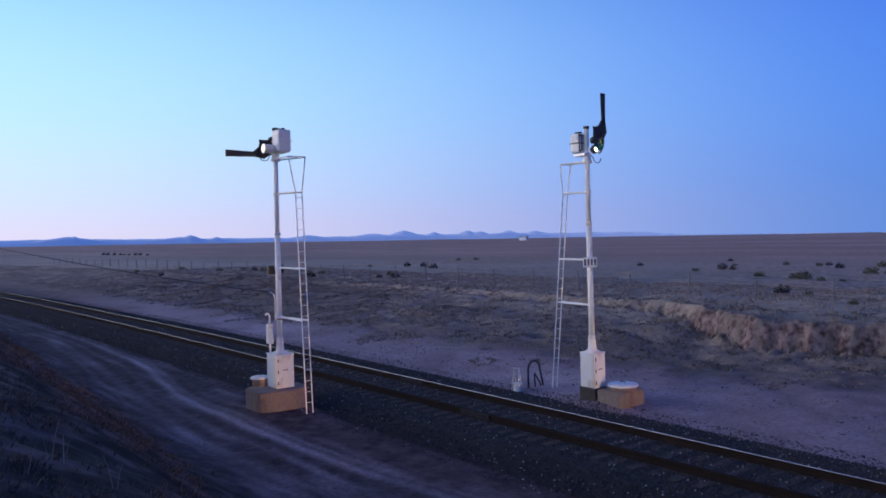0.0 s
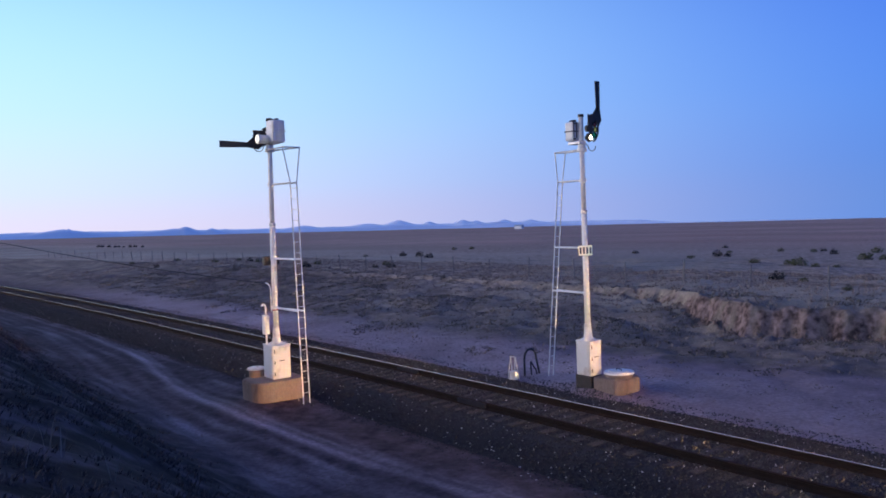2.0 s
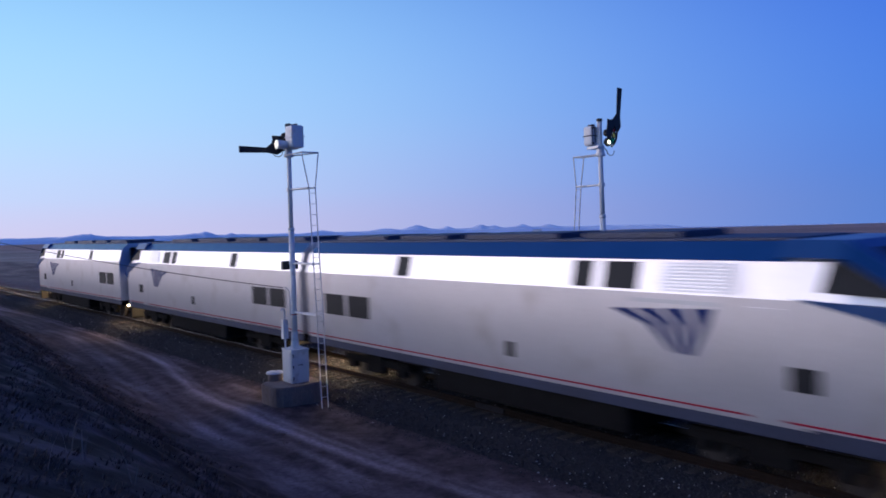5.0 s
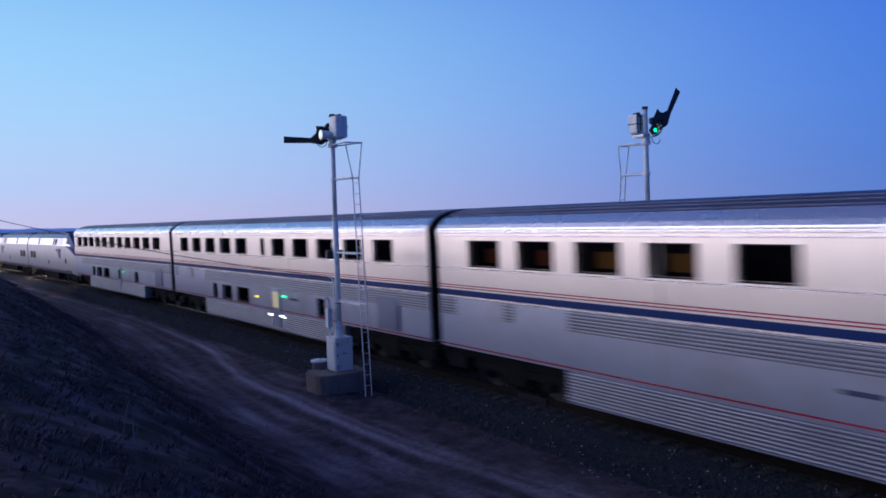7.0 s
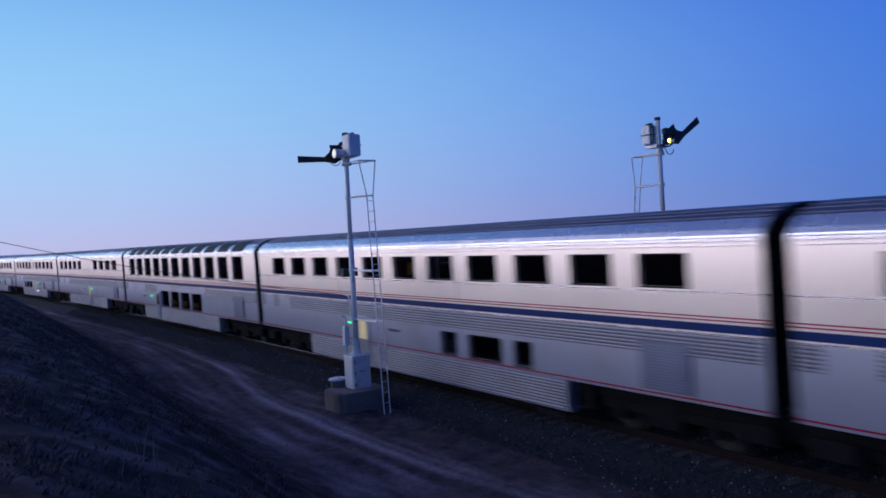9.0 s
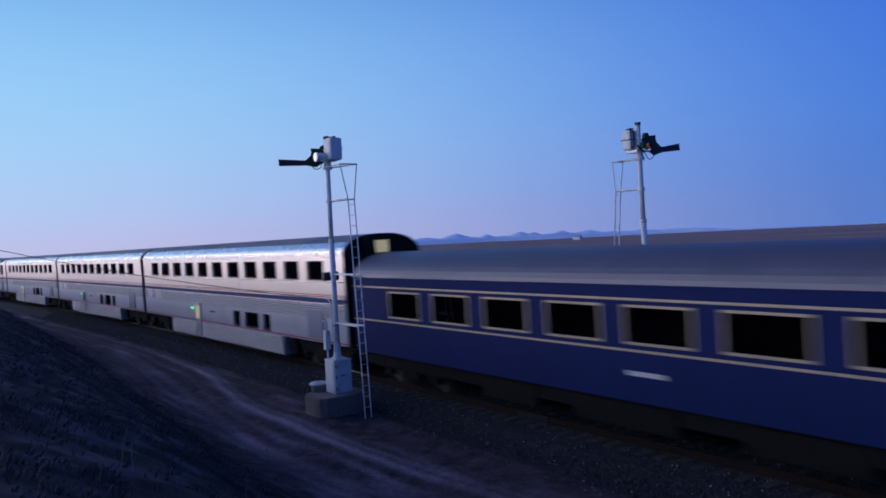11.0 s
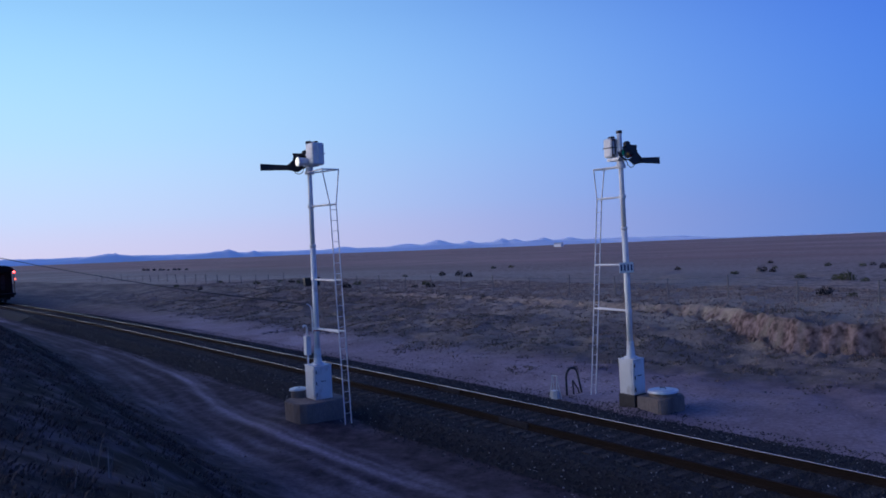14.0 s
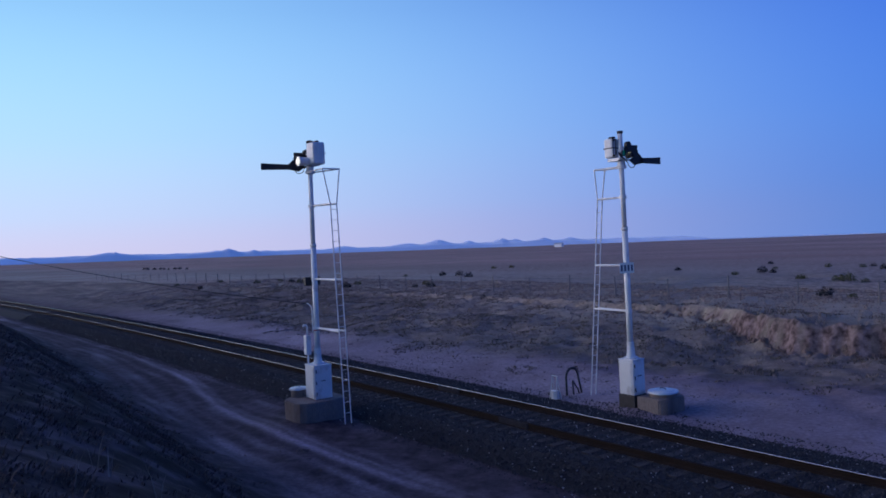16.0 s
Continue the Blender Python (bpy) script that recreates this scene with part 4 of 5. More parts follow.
M_STRAW = grass_material("dry_straw_grass", ((0.15, 0.115, 0.1), (0.4, 0.305, 0.255)))
M_WEEDS = grass_material("grey_green_weeds", ((0.08, 0.07, 0.06), (0.21, 0.175, 0.14)))
M_BROWNGRASS = grass_material("brown_bank_grass", ((0.05, 0.037, 0.032), (0.2, 0.15, 0.125)))


def scatter_grass():
    random.seed(11)
    verts, faces = [], []
    count = 0
    while count < 9000:
        x, y = random.uniform(-48, -3), random.uniform(-1.5, 9)
        t = y - (float(track_y(x)) - TRACK_Y) - float(toe(x))
        dens = 0.85 if t < -0.3 else 0.22 if t < 0.5 else 0.03
        patch = float(wave(x, y, 1.1, 51)) + 0.7 * float(wave(x, y, 0.45, 52))
        if random.random() > dens * (1.0 if patch > 0.05 else 0.12) or math.hypot(x, y) < 3.0:
            continue
        tuft_mesh(verts, faces, x, y, float(ground_z(x, y)), random.uniform(0.05, 0.16), random.uniform(0.02, 0.075), 7, 1.3, 0.6)
        count += 1
    pieces("bank_grass", verts, faces, M_BROWNGRASS, "stuff", "low brown dry grass on the near bank", "grass")
    verts, faces = [], []
    # a few tall seed stems on the near bank
    for x, y in ((-9.9, 1.9), (-9.7, 2.0), (-9.0, 2.35), (-8.2, 3.15), (-9.0, 1.5)):
        tuft_mesh(verts, faces, x, y, float(ground_z(x, y)), 0.02, 0.4, 2, 0.25, 0.4)
    pieces("seed_stems", verts, faces, M_STRAW, "stuff", "pale tall seed stems standing on the bank", "grass")
    verts, faces = [], []
    count = 0
    while count < 12000:
        x, y = -2 - random.random() ** 1.4 * 95, random.uniform(19, 44)
        d = y - (float(track_y(x)) - TRACK_Y)
        sw = float(np.interp(x, [-60, -30, -12, 0], [20.2, 20.6, 24.5, 26.5]))
        dens = float(np.interp(d - sw, [-3, 0, 2.5, 8, 14], [0.0, 0.1, 0.35, 0.5, 1.0]))
        if random.random() > dens:
            continue
        if -0.9 < d - float(scarp_edge(x)) < 0.05 and x > -36 and random.random() < 0.9:
            continue
        big = 0 < d - float(scarp_edge(x)) < 1.6
        tuft_mesh(verts, faces, x, y, float(ground_z(x, y)), random.uniform(0.1, 0.3), random.uniform(0.05, 0.13) * (1.5 if big else 1), 7, 0.9)
        count += 1
    weeds, weed_faces = [], []
    count = 0
    while count < 6500:
        x, y = -3 - random.random() ** 1.3 * 75, random.uniform(18.5, 33)
        d = y - (float(track_y(x)) - TRACK_Y)
        sw = float(np.interp(x, [-60, -30, -12, 0], [20.2, 20.6, 24.5, 26.5]))
        clump = float(wave(x, y, 1.6, 41)) + 0.6 * float(wave(x, y, 0.7, 42))
        lip = float(scarp_edge(x)) - d
        if clump < float(np.interp(d - sw, [-4, -0.5, 1.5, 9], [0.5, 0.26, -0.08, 0.0])) or (0.0 < lip < 0.75 and x > -27 and random.random() < 0.85):
            continue
        tuft_mesh(weeds, weed_faces, x, y, float(ground_z(x, y)), random.uniform(0.08, 0.24), random.uniform(0.03, 0.1), 7, 1.1)
        count += 1
    for _ in range(650):  # low weeds dotted over the sand
        x, y = random.uniform(-34, -3), random.uniform(17.6, 25)
        tuft_mesh(weeds, weed_faces, x, y, float(ground_z(x, y)), random.uniform(0.05, 0.2), random.uniform(0.015, 0.05), 6, 1.4)
    pieces("slope_weeds", weeds, weed_faces, M_WEEDS, "stuff", "dark grey-green weeds clumped on the far slope", "weeds")
    pieces("prairie_grass", verts, faces, M_STRAW, "stuff", "straw-coloured bunch grass on the far bank and plain", "grass")


scatter_grass()


def clay_clods():
    """Broken lumps of clay fallen along the foot of the cut."""
    random.seed(23)
    verts, faces = [], []
    for _ in range(420):
        x = random.uniform(-27, -7)
        y = float(scarp_edge(x)) - 0.45 - abs(random.gauss(0, 0.35))
        r = random.uniform(0.03, 0.13) * random.uniform(0.6, 1.2)
        z = float(ground_z(x, y)) + r * 0.25
        i = len(verts)
        for a in range(5):
            q = a * 1.2566 + random.uniform(-0.3, 0.3)
            verts.append((x + math.cos(q) * r * random.uniform(0.7, 1.2), y + math.sin(q) * r * random.uniform(0.7, 1.2), z - r * random.uniform(0.1, 0.5)))
        verts.append((x + random.uniform(-0.3, 0.3) * r, y + random.uniform(-0.3, 0.3) * r, z + r * random.uniform(0.4, 0.8)))
        faces += [(i + a, i + (a + 1) % 5, i + 5) for a in range(5)]
    pieces("clay_clods", verts, faces, mat("crumbled_clay", (0.2, 0.14, 0.115), 0.95, 0, 0.4, 3, 20, 0.5, spec=0.1), "stuff", "broken clay clods at the foot of the eroded cut", "clods")


clay_clods()


def shrub_mesh(seed, green):
    """A sagebrush: crooked stems and many small leaf clumps, uneven with gaps."""
    random.seed(seed)
    stems, leaves = bmesh.new(), bmesh.new()
    for _ in range(7):
        a = random.uniform(0, 6.283)
        p = Vector((0, 0, -0.05))
        for k in range(3):
            q = p + Vector((math.cos(a) * 0.16, math.sin(a) * 0.16, random.uniform(0.1, 0.2)))
            rod(stems, p, q, 0.02 - 0.005 * k, 0.015 - 0.005 * k, 5)
            a += random.uniform(-0.5, 0.5)
            p = q
    for _ in range(330):
        a, q = random.uniform(0, 6.283), random.random() ** 0.6 * 0.62
        h = (0.62 - 0.6 * q * q) * random.uniform(0.04, 1.0) * (1 + 0.3 * math.sin(3 * a + seed))
        c = Vector((math.cos(a) * q, math.sin(a) * q, max(h, 0.04)))
        r = random.uniform(0.04, 0.09)
        vs = [leaves.verts.new(c + Vector((random.uniform(-r, r), random.uniform(-r, r), random.uniform(-r, r)))) for _ in range(4)]
        for t in ((0, 1, 2), (0, 2, 3), (0, 3, 1), (1, 3, 2)):
            leaves.faces.new([vs[i] for i in t])
    return stems, leaves


M_SAGE = grass_material("sage_leaves", ((0.05, 0.055, 0.025), (0.12, 0.12, 0.055)))
M_JUNIPER = grass_material("dark_bush_leaves", ((0.012, 0.012, 0.014), (0.03, 0.03, 0.03)))


def shrubs():
    protos = {}
    for kind, leafmat in (("sage", M_SAGE), ("dark", M_JUNIPER)):
        for v in range(3):
            st, lv = shrub_mesh(40 + v + (7 if kind == "dark" else 0), True)
            ob = tagged(new("sagebrush" if kind == "sage" else "dark_bush"), "low grey-green sagebrush on the dry plain" if kind == "sage" else "dense dark bush on the dry plain", "shrub", "shrubs on the plain")
            part("stems", st, M_POST, ob)
            part("leaves", lv, leafmat, ob)
            protos[kind, v] = ob
    spots = SHRUB_SPOTS
    used = set()
    for n, (x, y, size, kind) in enumerate(spots):
        v = n % 3
        m = pose(x, y, float(ground_z(x, y)), 0, 0, random.uniform(0, 360)) @ Matrix.Diagonal((size, size, size * random.uniform(0.75, 1.0) * (1.25 if kind == "dark" else 1.0), 1))
        proto = protos[kind, v]
        if (kind, v) in used:
            copy_thing(proto, pose(0, 0, 0)).matrix_basis = m
        else:
            proto.matrix_basis = m
            used.add((kind, v))
    for key, ob in protos.items():
        if key not in used:
            x, y = -44 - 5 * key[1], 52 + 7 * key[1]
            ob.matrix_basis = pose(x, y, float(ground_z(x, y)))


random.seed(5)
SHRUB_SPOTS = [(-22.7, 39.8, 0.72, "dark"), (-63.0, 33.5, 0.8, "dark")]
# the bushes beyond the fence
for x, y, size, kind in ((-21.1, 39.5, 0.4, "sage"), (-31.9, 53.0, 0.7, "sage"), (-27.4, 50.9, 0.85, "sage"), (-28.4, 51.4, 0.6, "sage"), (-52.8, 65.8, 0.55, "dark"), (-40.6, 61.7, 0.75, "dark"), (-39.5, 61.5, 0.5, "dark"), (-41.6, 59.2, 0.6, "sage"), (-43.5, 68.1, 0.45, "sage"), (-52.8, 81.8, 0.6, "dark"), (-16.5, 34.6, 0.4, "sage"), (-25.0, 51.0, 0.4, "sage"), (-26.2, 50.7, 0.45, "sage"), (-33.3, 67.6, 0.62, "dark"), (-40.4, 71.7, 0.55, "sage"), (-27.7, 60.8, 0.9, "sage"), (-26.0, 60.2, 0.75, "sage"), (-31.4, 71.2, 0.8, "sage"), (-36.3, 70.0, 0.5, "sage"), (-37.2, 73.5, 0.5, "dark")):
    SHRUB_SPOTS.append((x, y, size, kind))
for x, y in ((-74.5, 52.0), (-71.0, 51.8), (-67.2, 50.2), (-80.8, 51.0), (-57.8, 38.5), (-64.6, 35.6), (-89.0, 71.0), (-86.3, 72.0), (-87.9, 38.2), (-82.8, 37.3), (-78.3, 36.3), (-87.0, 35.0), (-96.3, 34.0), (-85.6, 28.0), (-95.3, 28.4), (-54.0, 36.5), (-56.0, 36.2)):
    r = math.hypot(x, y)
    SHRUB_SPOTS.append((x, y, random.uniform(0.38, 0.65) * (1.3 if r > 75 else 1), "sage" if random.random() < 0.7 else "dark"))
for k in range(9):
    SHRUB_SPOTS.append((-300 + k * 5.0 + random.uniform(-2, 2), 78 + k * 0.4, random.uniform(0.8, 1.2), "dark"))
shrubs()


def far_house():
    x, y = -math.sin(radians(46.75)) * 900, math.cos(radians(46.75)) * 900
    z = float(ground_z(x, y))
    house = tagged(new("farm_house"), "tiny white ranch house far out on the plain", "house")
    house.matrix_basis = pose(x, y, z + 0.3, 0, 0, 20)
    part("walls", box(bmesh.new(), -4.5, 4.5, -2.5, 2.5, -2, 3.0, 0.05), M_HOUSE, house)
    bm = bmesh.new()
    loft(bm, [[(sx, -3, 2.9), (sx, 3, 2.9), (sx, 0, 4.4)] for sx in (-4.8, 4.8)])
    part("roof", bm, M_GALV, house)


far_house()


# ---------------------------------------------------------------- the train (local x runs from front to rear, rail top at z = 0)
CAR = 25.91


def side_wall(bm, u0, u1, z0, z1, y, holes, depth=0.07):
    """A wall in the plane y with rectangular openings and their reveals."""
    us = sorted({u0, u1, *[h[0] for h in holes], *[h[1] for h in holes]})
    zs = sorted({z0, z1, *[h[2] for h in holes], *[h[3] for h in holes]})
    grid = {}

    def v(u, z):
        if (u, z) not in grid:
            grid[u, z] = bm.verts.new((u, y, z))
        return grid[u, z]
    for a, b in zip(us, us[1:]):
        for c, d in zip(zs, zs[1:]):
            mu, mz = (a + b) / 2, (c + d) / 2
            if any(h[0] < mu < h[1] and h[2] < mz < h[3] for h in holes):
                continue
            bm.faces.new((v(a, c), v(b, c), v(b, d), v(a, d)))
    inner = y + (depth if y < 0 else -depth)
    for a, b, c, d in holes:
        ring = [(a, c), (b, c), (b, d), (a, d)]
        vo = [bm.verts.new((u, y, z)) for u, z in ring]
        vi = [bm.verts.new((u, inner, z)) for u, z in ring]
        for i in range(4):
            j = (i + 1) % 4
            bm.faces.new((vo[i], vi[i], vi[j], vo[j]))


def ribs(parent, name, label, u_spans, z0, z1, n, y):
    """Horizontal fluting: a backing plate coloured dark for grime and shade, and n bright rounded ribs between two
    heights.
    """
    step = (z1 - z0) / n
    s = -1 if y < 0 else 1
    back, bars = bmesh.new(), bmesh.new()
    for u0, u1 in u_spans:
        box(back, u0, u1, min(y, y + s * 0.008), max(y, y + s * 0.008), z0, z1)
        for k in range(n):
            z = z0 + (k + 0.2) * step
            prof = [(y + s * 0.008, z), (y + s * 0.034, z + step * 0.14), (y + s * 0.04, z + step * 0.3), (y + s * 0.034, z + step * 0.46), (y + s * 0.008, z + step * 0.6)]
            loft(bars, [[(u, p, q) for p, q in prof] for u in (u0, u1)])
    plate = part(name, back, M_GROOVE, parent, "grimy grooves between the ribs, shade put into their colour")
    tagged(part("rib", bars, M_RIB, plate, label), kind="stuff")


def wheel_truck(parent, x, base, axles, radius):
    truck = part("truck", bmesh.new(), M_UNDER, parent, "grimy black truck frame")
    bm = bmesh.new()
    half = base / 2
    for y in (-1.12, 1.12):
        box(bm, x - half - 0.45, x + half + 0.45, y - 0.08, y + 0.08, 0.5, 0.72, 0.03)
        box(bm, x - 0.5, x + 0.5, y - 0.12, y + 0.12, 0.28, 0.95, 0.04)
        for k in range(axles):
            ax = x - half + base * k / (axles - 1)
            box(bm, ax - 0.2, ax + 0.2, y - 0.12, y + 0.12, 0.3, 0.66, 0.04)
    box(bm, x - 0.35, x + 0.35, -1.1, 1.1, 0.55, 0.85, 0.03)
    bm.to_mesh(truck.data)
    bm.free()
    for k in range(axles):
        ax = x - half + base * k / (axles - 1)
        bm = bmesh.new()
        for y in (-0.75, 0.75):
            rod(bm, (ax, y - 0.065, radius + 0.001), (ax, y + 0.065, radius + 0.001), radius, radius, 24)
        rod(bm, (ax, -0.75, radius), (ax, 0.75, radius), 0.08, 0.08, 10)
        part("wheelset", bm, M_IRON, truck)


def roof_profile(y, z, h, n=9):
    """Points of a rounded roof from (-y, z) over to (y, z), h high."""
    return [(-y * math.cos(math.pi * k / (2 * n)) ** 0.8 if k <= n else y * math.cos(math.pi * (2 * n - k) / (2 * n)) ** 0.8, z + h * math.sin(math.pi * min(k, 2 * n - k) / (2 * n)) ** 1.15) for k in range(2 * n + 1)]


def coach(label, upper, lower, lit=(), door=14.0, lights=True, lounge=False, fluting=((0.35, 1.0), (3.3, 25.5)), vent=(22.6, 23.9), side_lights=False, end_light=False, curtain=None, name_at=0, lamp_off=1.0, lower_lit=()):
    """A two-level stainless coach; upper and lower are window spans behind the front end."""
    car = tagged(new("passenger_coach"), label, "train car", "passenger coaches")
    c = -CAR / 2
    a, b = c + 0.3, c + CAR - 0.3
    y = 1.55
    zu = (3.03, 4.06) if lounge else (3.34, 3.97)
    belt = 2.455
    up = [(c + p, c + q, *zu) for p, q in upper]
    lo = [(c + p, c + q, 1.2, 1.8 if not lounge else 2.08) for p, q in lower]
    bm = bmesh.new()
    side_wall(bm, a, b, belt, 4.2, -y, up)
    side_wall(bm, a, b, belt, 4.2, y, [])
    for x in (a, b):
        bm.faces.new([bm.verts.new(p) for p in ((x, -y, belt), (x, y, belt), (x, y, 4.2), (x, -y, 4.2))])
    bmesh.ops.remove_doubles(bm, verts=bm.verts[:], dist=0.0005)
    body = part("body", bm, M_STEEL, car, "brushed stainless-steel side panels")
    # lower half in the steel whose colour holds the shade
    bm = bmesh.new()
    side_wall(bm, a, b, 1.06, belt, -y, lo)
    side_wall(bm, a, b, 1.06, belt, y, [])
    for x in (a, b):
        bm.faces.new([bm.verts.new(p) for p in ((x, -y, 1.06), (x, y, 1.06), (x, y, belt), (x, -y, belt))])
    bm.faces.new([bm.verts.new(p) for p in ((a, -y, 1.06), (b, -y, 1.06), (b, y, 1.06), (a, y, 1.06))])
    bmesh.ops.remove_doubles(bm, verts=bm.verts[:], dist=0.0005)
    lower_body = part("lower_body", bm, M_STEEL_LOW, car, "lower stainless panels, toned darker for shade, with road grime")
    for w, h in ((up, zu), (lo, None)):
        for k, (p, q, z0, z1) in enumerate(w):
            bm = bmesh.new()
            for s in ((p - 0.035, p, z0 - 0.035, z1 + 0.035), (q, q + 0.035, z0 - 0.035, z1 + 0.035), (p, q, z0 - 0.035, z0), (p, q, z1, z1 + 0.035)):
                box(bm, s[0], s[1], -y - 0.012, -y + 0.02, s[2], s[3])
            win = part("window", bm, M_RUBBER, body if h else lower_body, "dark tinted coach window")
            part("pane", box(bmesh.new(), p, q, -y + 0.05, -y + 0.058, z0, z1), M_GLASS, win)
    # inside: core painted near-black for the unlit room, lit compartments behind some panes
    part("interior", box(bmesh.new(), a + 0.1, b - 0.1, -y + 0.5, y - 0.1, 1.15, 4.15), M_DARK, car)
    for k, material in lit:
        p, q, z0, z1 = up[k]
        bm = box(bmesh.new(), p + 0.15, q - 0.15, -y + 0.46, -y + 0.5, z0 + 0.05, z0 + 0.42)
        part("lit_compartment", bm, material, car, "dim warm light inside a window")
        bm = bmesh.new()
        for s in (p - 0.05, q - 0.16):
            box(bm, s, s + 0.2, -y + 0.1, -y + 0.14, z0 - 0.02, z1 + 0.02, 0.015)
        part("curtain", bm, M_CURTAIN, car, "tan window curtains")
    for k in lower_lit:
        p, q, z0, z1 = lo[k]
        part("lit_compartment", box(bmesh.new(), p + 0.2, q - 0.1, -y + 0.46, -y + 0.5, z0 + 0.02, z0 + 0.3, 0.015), M_CABIN_LOW, car, "dim warm light inside a window")
    # roof
    sec = roof_profile(y, 4.24, 0.62)
    bm = loft(bmesh.new(), [[(x, p, q) for p, q in sec] for x in (a, b)])
    part("roof", bm, M_ROOF, car, "dull blue-grey curved roof")
    edge = sec[:5]
    bm = loft(bmesh.new(), [[(x, p - 0.008, q + 0.006) for p, q in edge] + [(x, p + 0.03, q - 0.03) for p, q in reversed(edge)] for x in (a, b)])
    part("roof_shoulder", bm, M_FLUTE, car, "bright stainless roof shoulder")
    bm = bmesh.new()
    for z, h in ((4.2, 0.045), (4.27, 0.03), (4.12, 0.03)):
        box(bm, a, b, -y - 0.03, -y + 0.02, z, z + h, 0.008)
    part("cornice", bm, M_FLUTE, car, "bright fluted cornice band")
    bm = bmesh.new()
    for k in range(4):
        p0, p1 = sec[4 + k], sec[5 + k]
        my, mz = (p0[0] * 0.5 + p1[0] * 0.5), (p0[1] + p1[1]) / 2
        if k < 3:
            box(bm, a, b, my - 0.02, my + 0.02, mz - 0.01, mz + 0.018)
    part("roof_rib", bm, M_ROOF, car)
    # stripes and mouldings
    for name, z0, z1, m in (("blue_stripe", 2.5, 2.66, M_STRIPE_BLUE), ("red_stripe", 2.71, 2.735, M_STRIPE_RED), ("red_stripe", 2.775, 2.8, M_STRIPE_RED), ("red_stripe", 1.115, 1.15, M_STRIPE_RED), ("belt_moulding", zu[0] - 0.105, zu[0] - 0.07, M_FLUTE), ("belt_moulding", 2.44, 2.47, M_FLUTE)):
        part(name, box(bmesh.new(), a, b, -y - 0.006, -y + 0.01, z0, z1), m, car)
    for u in (8.3, 15.8):
        part("panel_seam", box(bmesh.new(), c + u, c + u + 0.03, -y - 0.003, -y + 0.01, 1.16, 4.1), M_SEAM, car)
    if curtain is not None:
        p, q, z0, z1 = up[curtain]
        part("curtain", box(bmesh.new(), p + 0.78, q - 0.02, -y + 0.1, -y + 0.13, z0, z1, 0.01), M_CURTAIN_LIT, car, "orange curtain, its backlight put in as a glow")
        part("curtain", box(bmesh.new(), p + 0.02, p + 0.7, -y + 0.1, -y + 0.13, z0, z1, 0.01), M_PALE, car, "pale drawn curtain")
    for p, q in fluting:
        ribs(car, "fluting", "horizontally fluted stainless band", [(c + p, c + q)], 1.97, 2.43, 6, -y)
    if name_at:
        part("name_bar", box(bmesh.new(), c + name_at, c + name_at + 0.75, -y - 0.008, -y + 0.01, 1.6, 1.69), M_INK, car, "plain dark lettering bar")
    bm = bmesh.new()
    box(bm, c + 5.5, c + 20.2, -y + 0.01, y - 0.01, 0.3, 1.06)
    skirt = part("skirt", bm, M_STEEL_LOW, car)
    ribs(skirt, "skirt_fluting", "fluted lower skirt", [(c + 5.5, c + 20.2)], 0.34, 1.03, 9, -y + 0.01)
    # louvred vent, door, lamps
    vp = part("vent_panel", box(bmesh.new(), c + vent[0], c + vent[1], -y - 0.05, -y + 0.01, 1.2, 2.2), M_PANEL, car, "bluish louvred equipment panel")
    bm = bmesh.new()
    for k in range(15):
        box(bm, c + vent[0] + 0.05, c + vent[1] - 0.05, -y - 0.068, -y - 0.05, 1.24 + k * 0.062, 1.264 + k * 0.062)
    part("louvres", bm, M_PANEL, vp)
    if door:
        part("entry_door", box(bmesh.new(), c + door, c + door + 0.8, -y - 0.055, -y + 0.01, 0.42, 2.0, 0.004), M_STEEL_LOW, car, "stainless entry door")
        part("door_window", box(bmesh.new(), c + door + 0.12, c + door + 0.68, -y - 0.062, -y - 0.05, 1.22, 1.86), M_DOOR_LIT if side_lights or lights == "lit" else M_GRILLE, car)
    if lights:
        part("green_door_lamp", box(bmesh.new(), c + door + lamp_off, c + door + lamp_off + 0.3, -y - 0.05, -y, 1.7, 1.725, 0.008), M_DOOR_GREEN, car, "glowing green door lamp")
    if side_lights:
        part("yellow_lamp", box(bmesh.new(), c + 12.1, c + 12.45, -y - 0.04, -y, 1.5, 1.56, 0.01), M_YELLOW_LIGHT, car, "glowing yellow side lamp")
        for u in (13.6, 14.75):
            part("step_lamp", box(bmesh.new(), c + u, c + u + 0.4, -y - 0.04, -y + 0.02, 0.86, 0.93, 0.01), M_STEP_WHITE, car, "glowing white step lamp")
    # ends: black diaphragms and end walls
    for x0, x1, xe in ((c + 0.02, a, a), (b, c + CAR - 0.02, b)):
        part("diaphragm", box(bmesh.new(), x0, x1, -0.75, 0.75, 2.5, 4.75, 0.04), M_RUBBER, car, "black rubber gangway diaphragm")
        s = -0.012 if xe == a else 0.012
        bm = loft(bmesh.new(), [[(x, p * 0.995, q) for p, q in [(-1.5, 1.1), *roof_profile(y - 0.01, 4.2, 0.63), (1.5, 1.1)]] for x in (xe, xe + s * 4)])
        part("end_wall", bm, M_UNDER, car, "near-black end wall")
    if end_light:
        part("end_door_window", box(bmesh.new(), b + 0.3, b + 0.33, -0.42, 0.1, 4.2, 4.62, 0.01), M_DOOR_LIT, car, "yellow-lit window in the end door")
    if lounge:
        for k in range(11):
            u = c + 1.88 + k * 2.07
            bm = bmesh.new()
            pts = [sec[i] for i in (1, 2, 3, 4, 5, 6)]
            loft(bm, [[(x, p - 0.016, q + 0.016) for p, q in pts] + [(x, p, q - 0.03) for p, q in reversed(pts)] for x in (u, u + 1.56)])
